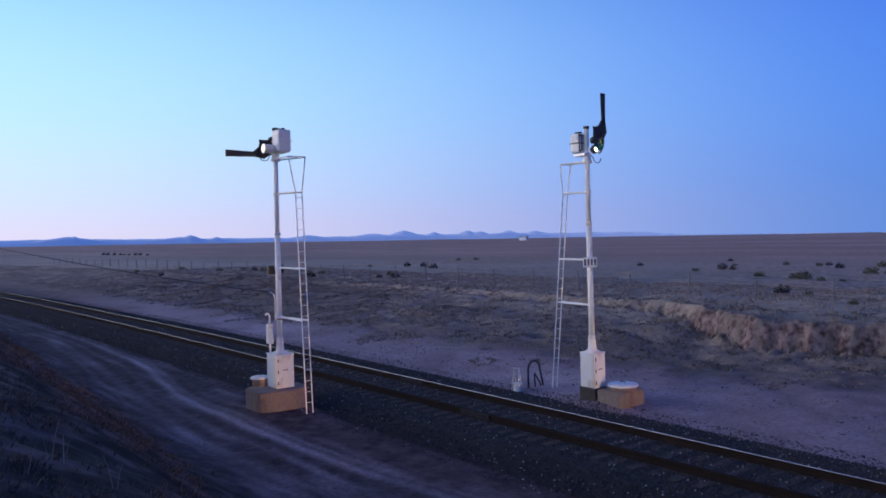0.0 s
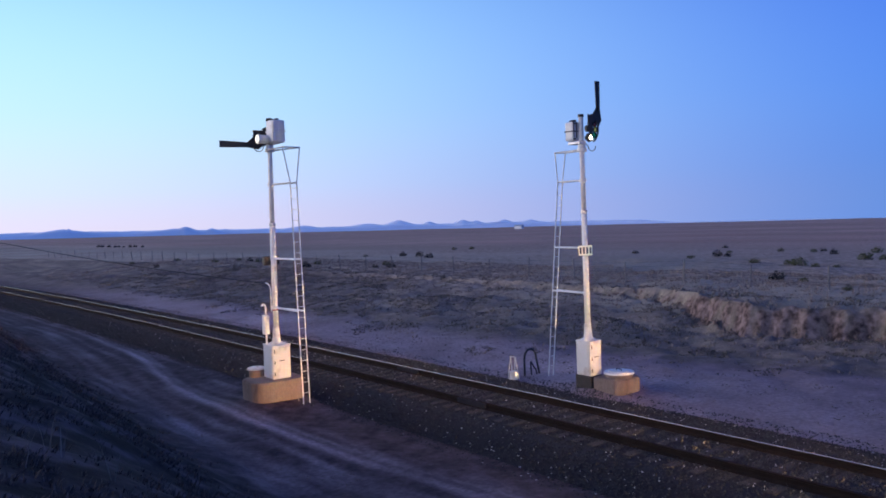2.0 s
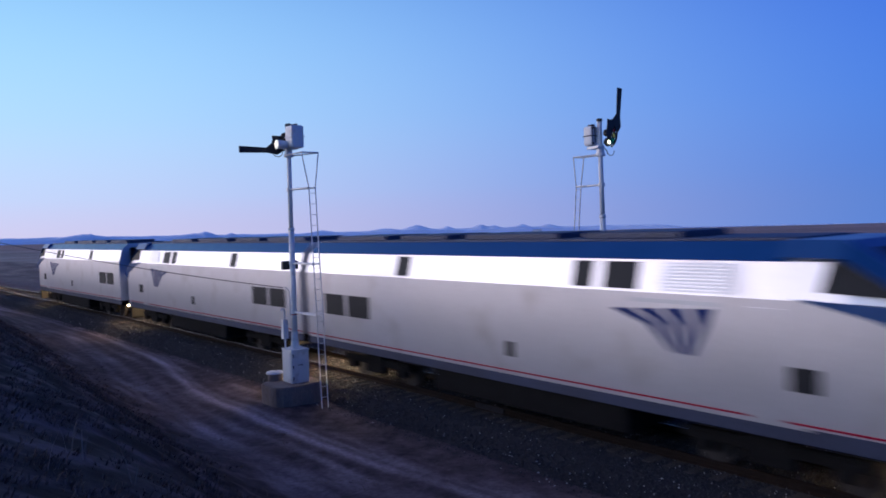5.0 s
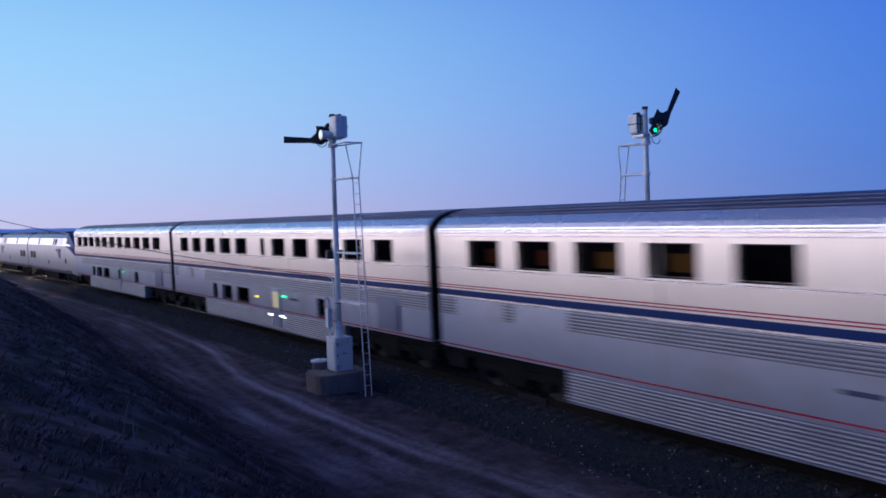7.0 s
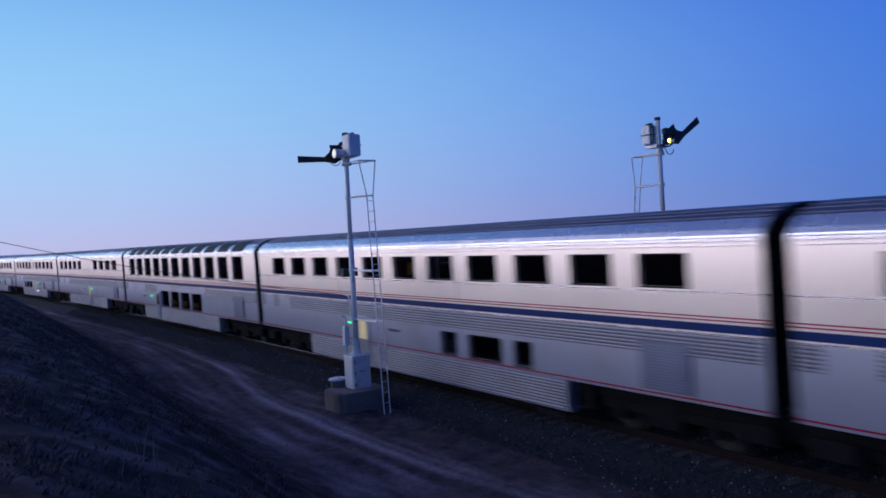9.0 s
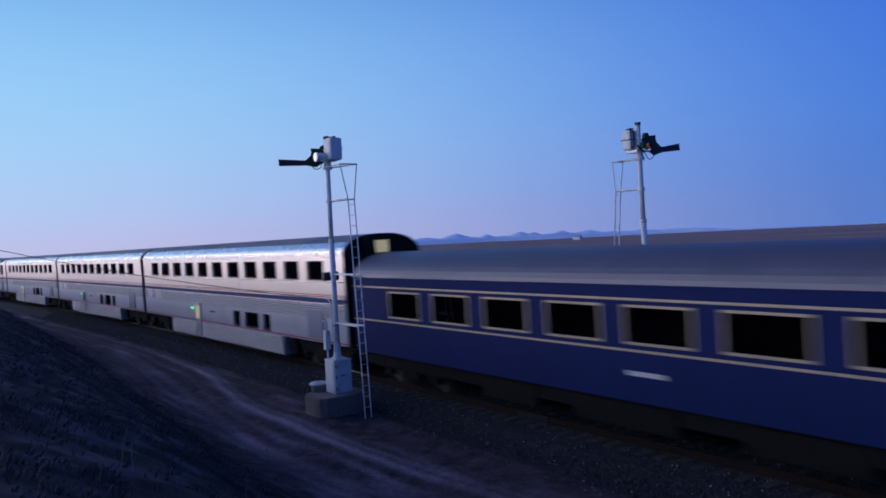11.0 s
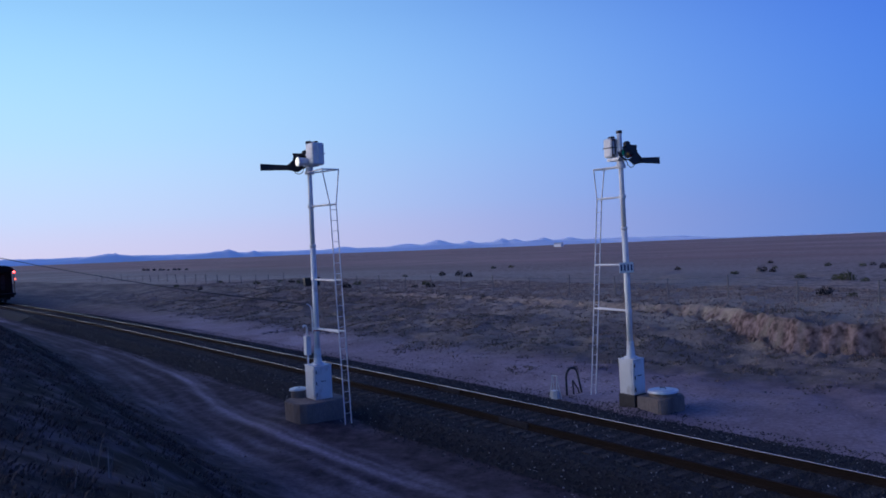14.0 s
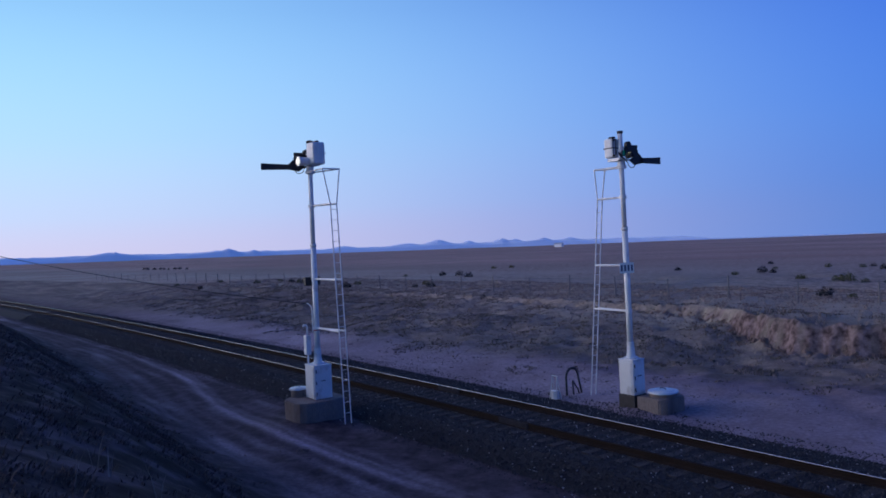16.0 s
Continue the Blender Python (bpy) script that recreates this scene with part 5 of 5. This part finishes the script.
            part("roof_window", bm, M_GRILLE, car, "dark curved roof window")
    # underframe and trucks
    bm = bmesh.new()
    box(bm, a + 0.2, b - 0.2, -1.2, 1.2, 0.75, 1.06)
    box(bm, a + 5.4, b - 5.4, -1.25, 1.25, 0.4, 1.06)
    for u in (0.05, CAR - 1.55):
        box(bm, c + u, c + u + 1.5, -1.1, 1.1, 0.5, 1.06, 0.05)
        box(bm, c + u + 0.3, c + u + 1.2, -1.4, 1.4, 0.45, 0.8, 0.04)
    for u in (5.2, 20.6):
        box(bm, c + u - 0.2, c + u + 0.2, -1.3, 1.3, 0.4, 1.06)
    part("underframe", bm, M_UNDER, car)
    for u in (3.1, 22.8):
        wheel_truck(car, c + u, 2.6, 2, 0.46)
    return car


def side_wall_x(bm, x, y0, y1, z0, z1, holes):
    """A plate across the nose with openings for its lamps."""
    ys = sorted({y0, y1, *[h[0] for h in holes], *[h[1] for h in holes]})
    zs = sorted({z0, z1, *[h[2] for h in holes], *[h[3] for h in holes]})
    for a, b in zip(ys, ys[1:]):
        for c, d in zip(zs, zs[1:]):
            my, mz = (a + b) / 2, (c + d) / 2
            if not any(h[0] < my < h[1] and h[2] < mz < h[3] for h in holes):
                bm.faces.new([bm.verts.new(p) for p in ((x, a, c), (x, b, c), (x, b, d), (x, a, d))])
    bmesh.ops.remove_doubles(bm, verts=bm.verts[:], dist=0.0005)


def spans(first, pitch, width, n):
    return [(first + k * pitch, first + k * pitch + width) for k in range(n)]


LOCO = 21.0


def locomotive(label, lead):
    """A cab diesel; local -x is the nose."""
    loco = tagged(new("locomotive"), label, "locomotive", "locomotives")
    n0 = -LOCO / 2 + 0.25
    # body rings: (distance from the nose, half width, height of roof)
    def ring(u, w, top, lowz=1.12):
        side = min(3.25, top - 0.3)
        shoulder = min(3.88, top - 0.1)
        s = w / 1.52
        return [(n0 + u, -w, lowz), (n0 + u, -w, side), (n0 + u, -w + 0.17 * s, shoulder), (n0 + u, -w + 0.55 * s, top), (n0 + u, w - 0.55 * s, top), (n0 + u, w - 0.17 * s, shoulder), (n0 + u, w, side), (n0 + u, w, lowz)]
    bm = loft(bmesh.new(), [ring(3.4, 1.52, 4.22), ring(20.5, 1.52, 4.22)])
    part("body", bm, M_LOCO, loco, "silver-white painted carbody")
    bm = loft(bmesh.new(), [ring(0.0, 1.16, 2.55, 0.75), ring(0.12, 1.28, 2.75, 0.75), ring(1.0, 1.45, 3.3, 0.95), ring(2.5, 1.5, 4.2, 1.1), ring(3.4, 1.518, 4.216)], not lead)
    part("nose", bm, M_LOCO, loco, "sloped silver nose")
    # blue wedge over nose and windscreen
    bm = bmesh.new()
    top = [(0.02, 1.14, 2.5), (0.12, 1.3, 2.78), (1.0, 1.465, 3.32), (2.5, 1.5, 4.225), (3.6, 1.4, 4.235)]
    rings = []
    for u, w, z in top:
        rings.append([(n0 + u, -w, z - 0.28), (n0 + u - 0.015, -w + 0.2, z + 0.006), (n0 + u - 0.015, w - 0.2, z + 0.006), (n0 + u, w, z - 0.28), (n0 + u + 0.1, w - 0.3, z - 0.4), (n0 + u + 0.1, -w + 0.3, z - 0.4)])
    loft(bm, rings)
    part("nose_wedge", bm, M_LOCO_BLUE, loco, "deep blue painted nose top")
    for sy in (-1, 1):
        bm = bmesh.new()
        pts = [(0.25, 2.35), (2.0, 3.0), (3.3, 3.28), (1.35, 3.2), (0.3, 2.62)]
        ws = [1.31 if u < 0.3 else 1.46 if u < 1.2 else 1.5 if u < 2.6 else 1.53 for u, z in pts]
        loft(bm, [[(n0 + u, sy * (w + d), z) for (u, z), w in zip(pts, ws)] for d in (-0.06, 0.012)])
        part("side_wedge", bm, M_LOCO_BLUE, loco)
        bm = bmesh.new()
        loft(bm, [[(n0 + u, sy * (w + d), z) for u, w, z in ((0.9, 1.2, 3.28), (2.1, 1.26, 3.98), (2.75, 1.3, 4.02), (2.9, 1.45, 3.4), (1.6, 1.46, 3.36))] for d in (-0.1, 0.03)])
        part("cab_side_window", bm, M_GRILLE, loco, "black cab side window")
    bm = loft(bmesh.new(), [[(n0 + 1.25 + d, -0.95, 3.5), (n0 + 2.25 + d, -0.85, 4.1), (n0 + 2.25 + d, 0.85, 4.1), (n0 + 1.25 + d, 0.95, 3.5)] for d in (-0.045, 0.05)])
    part("windscreen", bm, M_GRILLE, loco, "black sloped windscreen")
    # dark roof and its hatches
    bm = bmesh.new()
    box(bm, n0 + 3.5, n0 + 20.4, -1.0, 1.0, 4.2, 4.27, 0.02)
    for u, l in ((6, 2.6), (9.4, 3.4), (13.6, 2.2), (16.6, 3.0)):
        box(bm, n0 + u, n0 + u + l, -0.8, 0.8, 4.25, 4.4, 0.03)
    part("roof", bm, M_LOCO_ROOF, loco, "soot-dark roof with hatches")
    for sy in (-1, 1):
        def slope(u0, u1, t0, t1, d):
            p = lambda u, t: (n0 + u, sy * (1.52 - 0.17 * t + d), 3.25 + 0.63 * t)
            return [p(u0, t0), p(u1, t0), p(u1, t1), p(u0, t1)]
        bm = loft(bmesh.new(), [[(n0 + u, sy * (1.352 + d), 3.87 + d), (n0 + u, sy * (0.97 + d), 4.222 + d), (n0 + u, sy * 0.95, 4.15), (n0 + u, sy * 1.25, 3.87)] for u, d in ((3.45, 0.008), (20.45, 0.008))])
        part("roof_band", bm, M_LOCO_BLUE, loco, "dark blue band along the roof edge")
        for u0, u1, m, nm in ((4.4, 6.0, M_GALV, "louvre_panel"), (6.55, 7.45, M_GRILLE, "air_intake"), (7.75, 8.3, M_GRILLE, "air_intake"), (14.5, 15.1, M_GRILLE, "air_intake")):
            part(nm, loft(bmesh.new(), [slope(u0, u1, 0.08, 0.92, d) for d in (-0.03, 0.012)]), m, loco)
        bm = bmesh.new()
        for k in range(8):
            t = 0.12 + k * 0.1
            loft(bm, [slope(4.45, 5.95, t, t + 0.04, d) for d in (0.0, 0.03)])
        part("louvres", bm, M_LOCO, loco)
        for u0 in (16.6, 18.05):
            g = part("grille", box(bmesh.new(), n0 + u0, n0 + u0 + 1.25, sy * 1.52 - 0.014, sy * 1.52 + 0.014, 1.95, 2.6, 0.004), M_GRILLE, loco, "dark radiator grille")
        part("access_door", box(bmesh.new(), n0 + 15.2, n0 + 15.9, sy * 1.52 - 0.01, sy * 1.52 + 0.01, 1.9, 2.65, 0.004), M_LOCO, loco)
        part("access_door", box(bmesh.new(), n0 + 10.2, n0 + 10.5, sy * 1.52 - 0.012, sy * 1.52 + 0.012, 1.55, 1.9, 0.004), M_GRILLE, loco)
        part("cab_door", box(bmesh.new(), n0 + 3.5, n0 + 4.15, sy * 1.52 - 0.012, sy * 1.52 + 0.012, 1.2, 3.1, 0.004), M_LOCO, loco)
        part("door_vent", box(bmesh.new(), n0 + 2.9, n0 + 3.4, sy * 1.53 - 0.012, sy * 1.53 + 0.012, 1.75, 2.15, 0.004), M_GRILLE, loco)
        # plain swept emblem and name bar
        for k in range(4):
            bm = bmesh.new()
            t0, t1 = 7.2 - k * 0.64, 7.2 - k * 0.64 - 0.46
            f0, f1 = 5.75 - k * 0.13, 5.75 - k * 0.13 - 0.09
            m0, m1 = (t0 + f0) / 2 - 0.16, (t1 + f1) / 2 - 0.12
            pts = [(t0, 2.9 + 0.03 * k), (t1, 2.93 + 0.03 * k), (m1, 2.66 + 0.02 * k), (f1, 2.12), (f0, 2.15), (m0, 2.62 + 0.02 * k)]
            loft(bm, [[(n0 + u, sy * (1.52 + d), z) for u, z in pts] for d in (-0.01, 0.008)])
            part("emblem_stripe", bm, M_STRIPE_BLUE, loco)
        part("name_bar", box(bmesh.new(), n0 + 4.7, n0 + 6.7, sy * 1.52 - 0.006, sy * 1.52 + 0.006, 3.06, 3.14), M_GALV, loco, "plain grey lettering bar")
        part("red_line", box(bmesh.new(), n0 + 1.2, n0 + 20.5, sy * 1.52 - 0.008, sy * 1.52 + 0.008, 1.2, 1.235), M_STRIPE_RED, loco)
        part("blue_sill", box(bmesh.new(), n0 + 1.2, n0 + 20.5, sy * 1.5 - 0.02, sy * 1.5 + 0.012, 0.9, 1.16), M_LOCO_ROOF, loco)
    # underside
    bm = bmesh.new()
    box(bm, n0 + 0.6, n0 + 20.3, -1.25, 1.25, 0.8, 1.12)
    box(bm, n0 + 7.0, n0 + 13.6, -1.4, 1.4, 0.3, 1.0, 0.06)
    box(bm, n0 + 0.15, n0 + 0.5, -1.3, 1.3, 0.2, 0.9, 0.05)
    part("underframe", bm, M_UNDER, loco)
    for u in (4.0, 16.9):
        wheel_truck(loco, n0 + u, 2.74, 2, 0.5)
    for u in (1.0, 19.8):
        part("inspection_lamp", box(bmesh.new(), n0 + u, n0 + u + 0.07, -0.98, -0.92, 0.74, 0.79), M_GROUND_LIGHT, loco, "small bright lamp over the truck")
        part("inspection_lamp", box(bmesh.new(), n0 + u, n0 + u + 0.07, 0.92, 0.98, 0.74, 0.79), M_GROUND_LIGHT, loco, "small bright lamp over the truck")
    part("rear_diaphragm", box(bmesh.new(), n0 + 20.5, n0 + 20.72, -0.9, 0.9, 1.1, 4.0, 0.03), M_RUBBER, loco)
    if lead:
        # lamps sunk in unseen black tubes, added to narrow their beams
        for y, z, d in ((-0.24, 2.1, 2.0), (0.24, 2.1, 2.0), (-0.75, 1.25, 1.3), (0.75, 1.25, 1.3)):
            bm = bmesh.new()
            k = 20
            r = 0.13
            for i in range(k):
                a0, a1 = 6.2832 * i / k, 6.2832 * (i + 1) / k
                bm.faces.new([bm.verts.new((n0 + x, y + r * math.cos(a), z + r * math.sin(a))) for x, a in ((-0.03, a0), (-0.03, a1), (-0.03 + d, a1), (-0.03 + d, a0))])
            tube_ob = part("headlight_tube", bm, M_RUBBER, loco)
            part("headlight_bulb", rod(bmesh.new(), (n0 - 0.05 + d, y, z), (n0 - 0.03 + d, y, z), 0.1, 0.1, 16), M_HEADLIGHT if z > 2 else M_DITCH, tube_ob, "bright warm headlight")
        bm = bmesh.new()
        side_wall_x(bm, n0 + 0.002, -1.15, 1.15, 0.75, 2.3, [(-0.38, 0.38, 1.96, 2.24), (-0.89, -0.61, 1.11, 1.39), (0.61, 0.89, 1.11, 1.39)])
        part("nose_face", bm, M_LOCO, loco)
    return loco


def private_car():
    """Deep blue observation car with an open rear platform."""
    car = tagged(new("observation_car"), "deep blue private rail car with gold lining and rear platform", "train car")
    c = -CAR / 2
    a, b = c + 0.3, c + CAR - 2.0
    y = 1.5
    win = [(c + 2.6 + k * 2.45, c + 4.3 + k * 2.45, 2.25, 2.98) for k in range(8)]
    bm = bmesh.new()
    side_wall(bm, a, b, 1.0, 3.45, -y, win)
    side_wall(bm, a, b, 1.0, 3.45, y, [])
    for x in (a, b):
        bm.faces.new([bm.verts.new(p) for p in ((x, -y, 1.0), (x, y, 1.0), (x, y, 3.45), (x, -y, 3.45))])
    bmesh.ops.remove_doubles(bm, verts=bm.verts[:], dist=0.0005)
    body = part("body", bm, M_PRIVATE, car, "deep blue painted steel sides")
    for p, q, z0, z1 in win:
        bm = bmesh.new()
        for s in ((p - 0.05, p, z0 - 0.05, z1 + 0.05), (q, q + 0.05, z0 - 0.05, z1 + 0.05), (p, q, z0 - 0.05, z0), (p, q, z1, z1 + 0.05)):
            box(bm, s[0], s[1], -y - 0.015, -y + 0.02, s[2], s[3])
        w = part("window", bm, M_GOLD, body, "window in a tan frame")
        part("pane", box(bmesh.new(), p, q, -y + 0.05, -y + 0.06, z0, z1), M_GLASS, w)
    # solid core, the dark of the unlit saloon put into its colour
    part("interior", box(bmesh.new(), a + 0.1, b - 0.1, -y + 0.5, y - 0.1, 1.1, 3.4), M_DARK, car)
    sec = roof_profile(y + 0.02, 3.45, 0.75)
    part("roof", loft(bmesh.new(), [[(x, p, q) for p, q in sec] for x in (a, c + CAR - 0.35)]), M_PRIVATE_ROOF, car, "grey arched roof")
    bm = loft(bmesh.new(), [[(x, p * 1.004, q + 0.006) for p, q in sec] for x in (c + CAR - 2.1, c + CAR - 0.3)])
    part("roof_end", bm, M_UNDER, car, "black roof end over the platform")
    for z in (2.05, 3.12):
        part("gold_line", box(bmesh.new(), a, b, -y - 0.008, -y + 0.01, z, z + 0.05), M_GOLD, car)
    part("name_bar", box(bmesh.new(), c + 12.4, c + 13.4, -y - 0.008, -y + 0.01, 1.55, 1.65), M_GALV, car, "plain pale lettering bar")
    part("underframe", box(bmesh.new(), a, c + CAR - 0.3, -1.3, 1.3, 0.6, 1.0), M_UNDER, car)
    bm = bmesh.new()
    for u, l in ((7, 2.2), (10.5, 3.0), (15, 2.4)):
        box(bm, c + u, c + u + l, -1.35, 1.35, 0.35, 0.9, 0.04)
    part("equipment_box", bm, M_UNDER, car)
    # platform: deck, end wall with doors, railing, posts
    part("platform_deck", box(bmesh.new(), b, c + CAR - 0.15, -1.45, 1.45, 0.85, 1.05, 0.02), M_UNDER, car)
    part("platform_wall", box(bmesh.new(), b - 0.02, b + 0.03, -1.45, 1.45, 1.05, 3.5), M_UNDER, car)
    for yy in (-0.75, 0.35):
        part("end_window", box(bmesh.new(), b + 0.03, b + 0.05, yy, yy + 0.4, 1.5, 3.1, 0.01), M_GRILLE, car, "dark end window")
    rail = part("platform_rail", box(bmesh.new(), c + CAR - 0.24, c + CAR - 0.16, -1.4, 1.4, 2.0, 2.08, 0.015), M_UNDER, car, "black platform railing")
    for k in range(15):
        yy = -1.36 + k * 0.1943
        part("baluster", rod(bmesh.new(), (c + CAR - 0.2, yy, 1.05), (c + CAR - 0.2, yy, 2.02), 0.016, n=6), M_UNDER, rail)
    for yy in (-1.38, 1.38):
        part("corner_post", rod(bmesh.new(), (c + CAR - 0.3, yy, 1.0), (c + CAR - 0.3, yy, 3.5), 0.045, n=10), M_UNDER, car)
        part("marker_light", rod(bmesh.new(), (c + CAR - 0.3, yy, 3.42), (c + CAR - 0.16, yy, 3.42), 0.11, 0.1, 16), M_TAIL_RED, car, "glowing red tail marker")
        part("marker_light", rod(bmesh.new(), (c + CAR - 0.55, yy * 1.1, 2.62), (c + CAR - 0.42, yy * 1.1, 2.62), 0.09, 0.08, 16), M_TAIL_AMBER, car, "glowing orange-red side marker")
    part("diaphragm", box(bmesh.new(), c + 0.02, a, -0.7, 0.7, 1.1, 3.7, 0.03), M_RUBBER, car)
    for u in (3.1, 22.3):
        wheel_truck(car, c + u, 2.6, 2, 0.46)
    return car


ELEVEN = spans(1.75, 2.07, 1.3, 11)
FIRST = [(1.64, 3.0), (3.72, 5.05), (5.7, 7.1), (7.8, 9.1), (9.8, 11.2), (12.0, 13.3), (14.1, 15.3), (16.1, 17.4), (18.2, 19.5), (20.3, 21.6), (22.4, 23.7)]
SLEEPER = [(1.8, 2.95), (3.85, 5.05), (5.9, 7.15), (8.0, 9.3), (10.05, 11.3), (13.0, 13.3), (14.2, 15.4), (16.25, 17.5), (18.35, 19.6), (20.45, 21.65), (22.5, 23.6)]
DINER = [(1.8, 3.05), (3.86, 5.1), (5.92, 7.2), (8.0, 9.2), (10.1, 11.3), (16.2, 17.45), (18.3, 19.6), (20.35, 21.7), (22.5, 23.8)]
FIFTH = ((0.35, 0.8), (1.8, 2.4), (3.6, 25.5))
train = [
    locomotive("silver and blue diesel locomotive leading the train", True),
    locomotive("silver and blue diesel locomotive, second in the train", False),
    locomotive("silver and blue diesel locomotive running nose backwards", False),
    coach("stainless two-level dormitory coach with dim lit windows", FIRST, [(6.4, 7.15), (7.8, 9.2), (9.9, 11.3), (18.1, 18.75)], [(2, M_CABIN_DIM), (3, M_CABIN), (4, M_CABIN), (5, M_CABIN_DIM), (6, M_CABIN_DIM), (7, M_CABIN_DIM), (8, M_CABIN_DIM), (9, M_CABIN_DIM), (10, M_CABIN_DIM)], fluting=((3.0, 25.5),), curtain=5),
    coach("stainless two-level sleeper coach with lit door lamps", SLEEPER, [(6.7, 7.2), (8.0, 9.2), (9.95, 11.3), (18.2, 18.7)], side_lights=True, fluting=((0.35, 1.0), (3.2, 3.7), (5.5, 25.5)), name_at=15.7),
    coach("stainless two-level dining coach with a blank middle", DINER, [], [(0, M_CABIN_DIM), (1, M_CABIN_DIM), (2, M_CABIN), (3, M_CABIN), (6, M_CABIN), (7, M_CABIN)], lights="lit", fluting=((0.35, 1.1), (3.2, 3.6), (5.6, 25.5)), name_at=12.0),
    coach("stainless lounge coach with tall windows reaching into the roof", spans(2.0, 2.07, 1.32, 11), [(9.65, 11.2), (11.75, 13.3), (13.8, 15.35), (15.85, 17.5)], door=8.5, lounge=True, fluting=((0.35, 1.0), (5.8, 8.5), (18.2, 25.5)), name_at=5.1, lamp_off=-1.3, lower_lit=(0, 1, 2, 3)),
    coach("stainless two-level coach with eleven upper windows", spans(1.96, 2.07, 1.25, 11), [(14.9, 15.6), (16.3, 17.7), (18.3, 18.95)], [(5, M_CABIN)], door=9.6, lights="lit", fluting=FIFTH, name_at=11.7, lamp_off=-0.65),
    coach("stainless two-level coach with dark windows", spans(1.95, 2.07, 1.25, 11), [(14.9, 15.6), (16.3, 17.7), (18.3, 18.95)], [(5, M_CABIN_DIM)], door=9.6, fluting=FIFTH, name_at=11.7, lamp_off=-0.65),
    coach("last stainless two-level coach, light in its end door", spans(2.1, 2.07, 1.25, 11), [(14.9, 15.6), (16.3, 17.7), (18.3, 18.95)], door=9.6, lights="lit", end_light=True, fluting=FIFTH, name_at=11.7, lamp_off=-0.65),
    private_car(),
]
# distance of each vehicle's middle ahead of the joint behind the fifth coach
AHEAD = [5 * CAR + 2.5 * LOCO, 5 * CAR + 1.5 * LOCO, 5 * CAR + 0.5 * LOCO, 4.5 * CAR, 3.5 * CAR, 2.5 * CAR, 1.5 * CAR, 0.5 * CAR, -0.5 * CAR, -1.5 * CAR, -2.5 * CAR]


# ---------------------------------------------------------------- ties, the pieces of the track
def build_ties():
    meshes = []
    for v in range(5):
        random.seed(60 + v)
        bm = box(bmesh.new(), -0.115, 0.115, -1.3, 1.3, -0.36, -0.172, 0.012)
        for p in bm.verts:
            p.co += Vector((random.uniform(-0.008, 0.008), random.uniform(-0.03, 0.03), random.uniform(-0.006, 0.004)))
        me = bpy.data.meshes.new("tie")
        bm.to_mesh(me)
        bm.free()
        me.materials.append(M_TIE)
        meshes.append(me)
    random.seed(61)
    s = 1.0
    for k in range(240):
        ob = new("tie", meshes[k % 5])
        ob.parent = track
        ob.matrix_basis = on_track(s, random.uniform(-0.05, 0.05), random.uniform(-0.006, 0.004)) @ pose(0, 0, 0, 0, 0, random.uniform(-1.5, 1.5))
        s += 0.5 + random.uniform(-0.03, 0.03)


build_ties()


# ---------------------------------------------------------------- what moves
JOINT = [(0, -296.0), (3.2, -188.3), (5.5, -108.65), (8.0, -25.1), (9.0, 8.7), (10.0, 42.0), (12.5, 127.2), (16.0, 246.0)]
ARM = [(0, 0), (4.5, 0), (5.0, 7), (5.5, 15.3), (6.0, 20.8), (6.5, 26.7), (7.0, 32.6), (8.2, 47.2), (9.0, 58.5), (9.8, 68.4), (10.1, 71.3), (11.0, 84), (11.5, 90), (16, 90)]


def motions():
    times = [k * 0.5 for k in range(33)]
    ts, ds = [p[0] for p in JOINT], [p[1] for p in JOINT]
    for k, car in enumerate(train):
        rows = []
        for t in times:
            s = float(np.interp(t, ts, ds)) + AHEAD[k]
            m = on_track(s)
            if k == 2:
                m = m @ pose(0, 0, 0, 0, 0, 180)
            rows.append((t, m))
        walk(car, rows)
    walk(far_arm, [(t, pose(0.25, 0.02, 7.09, -a, 0, 0)) for t, a in ARM])


motions()
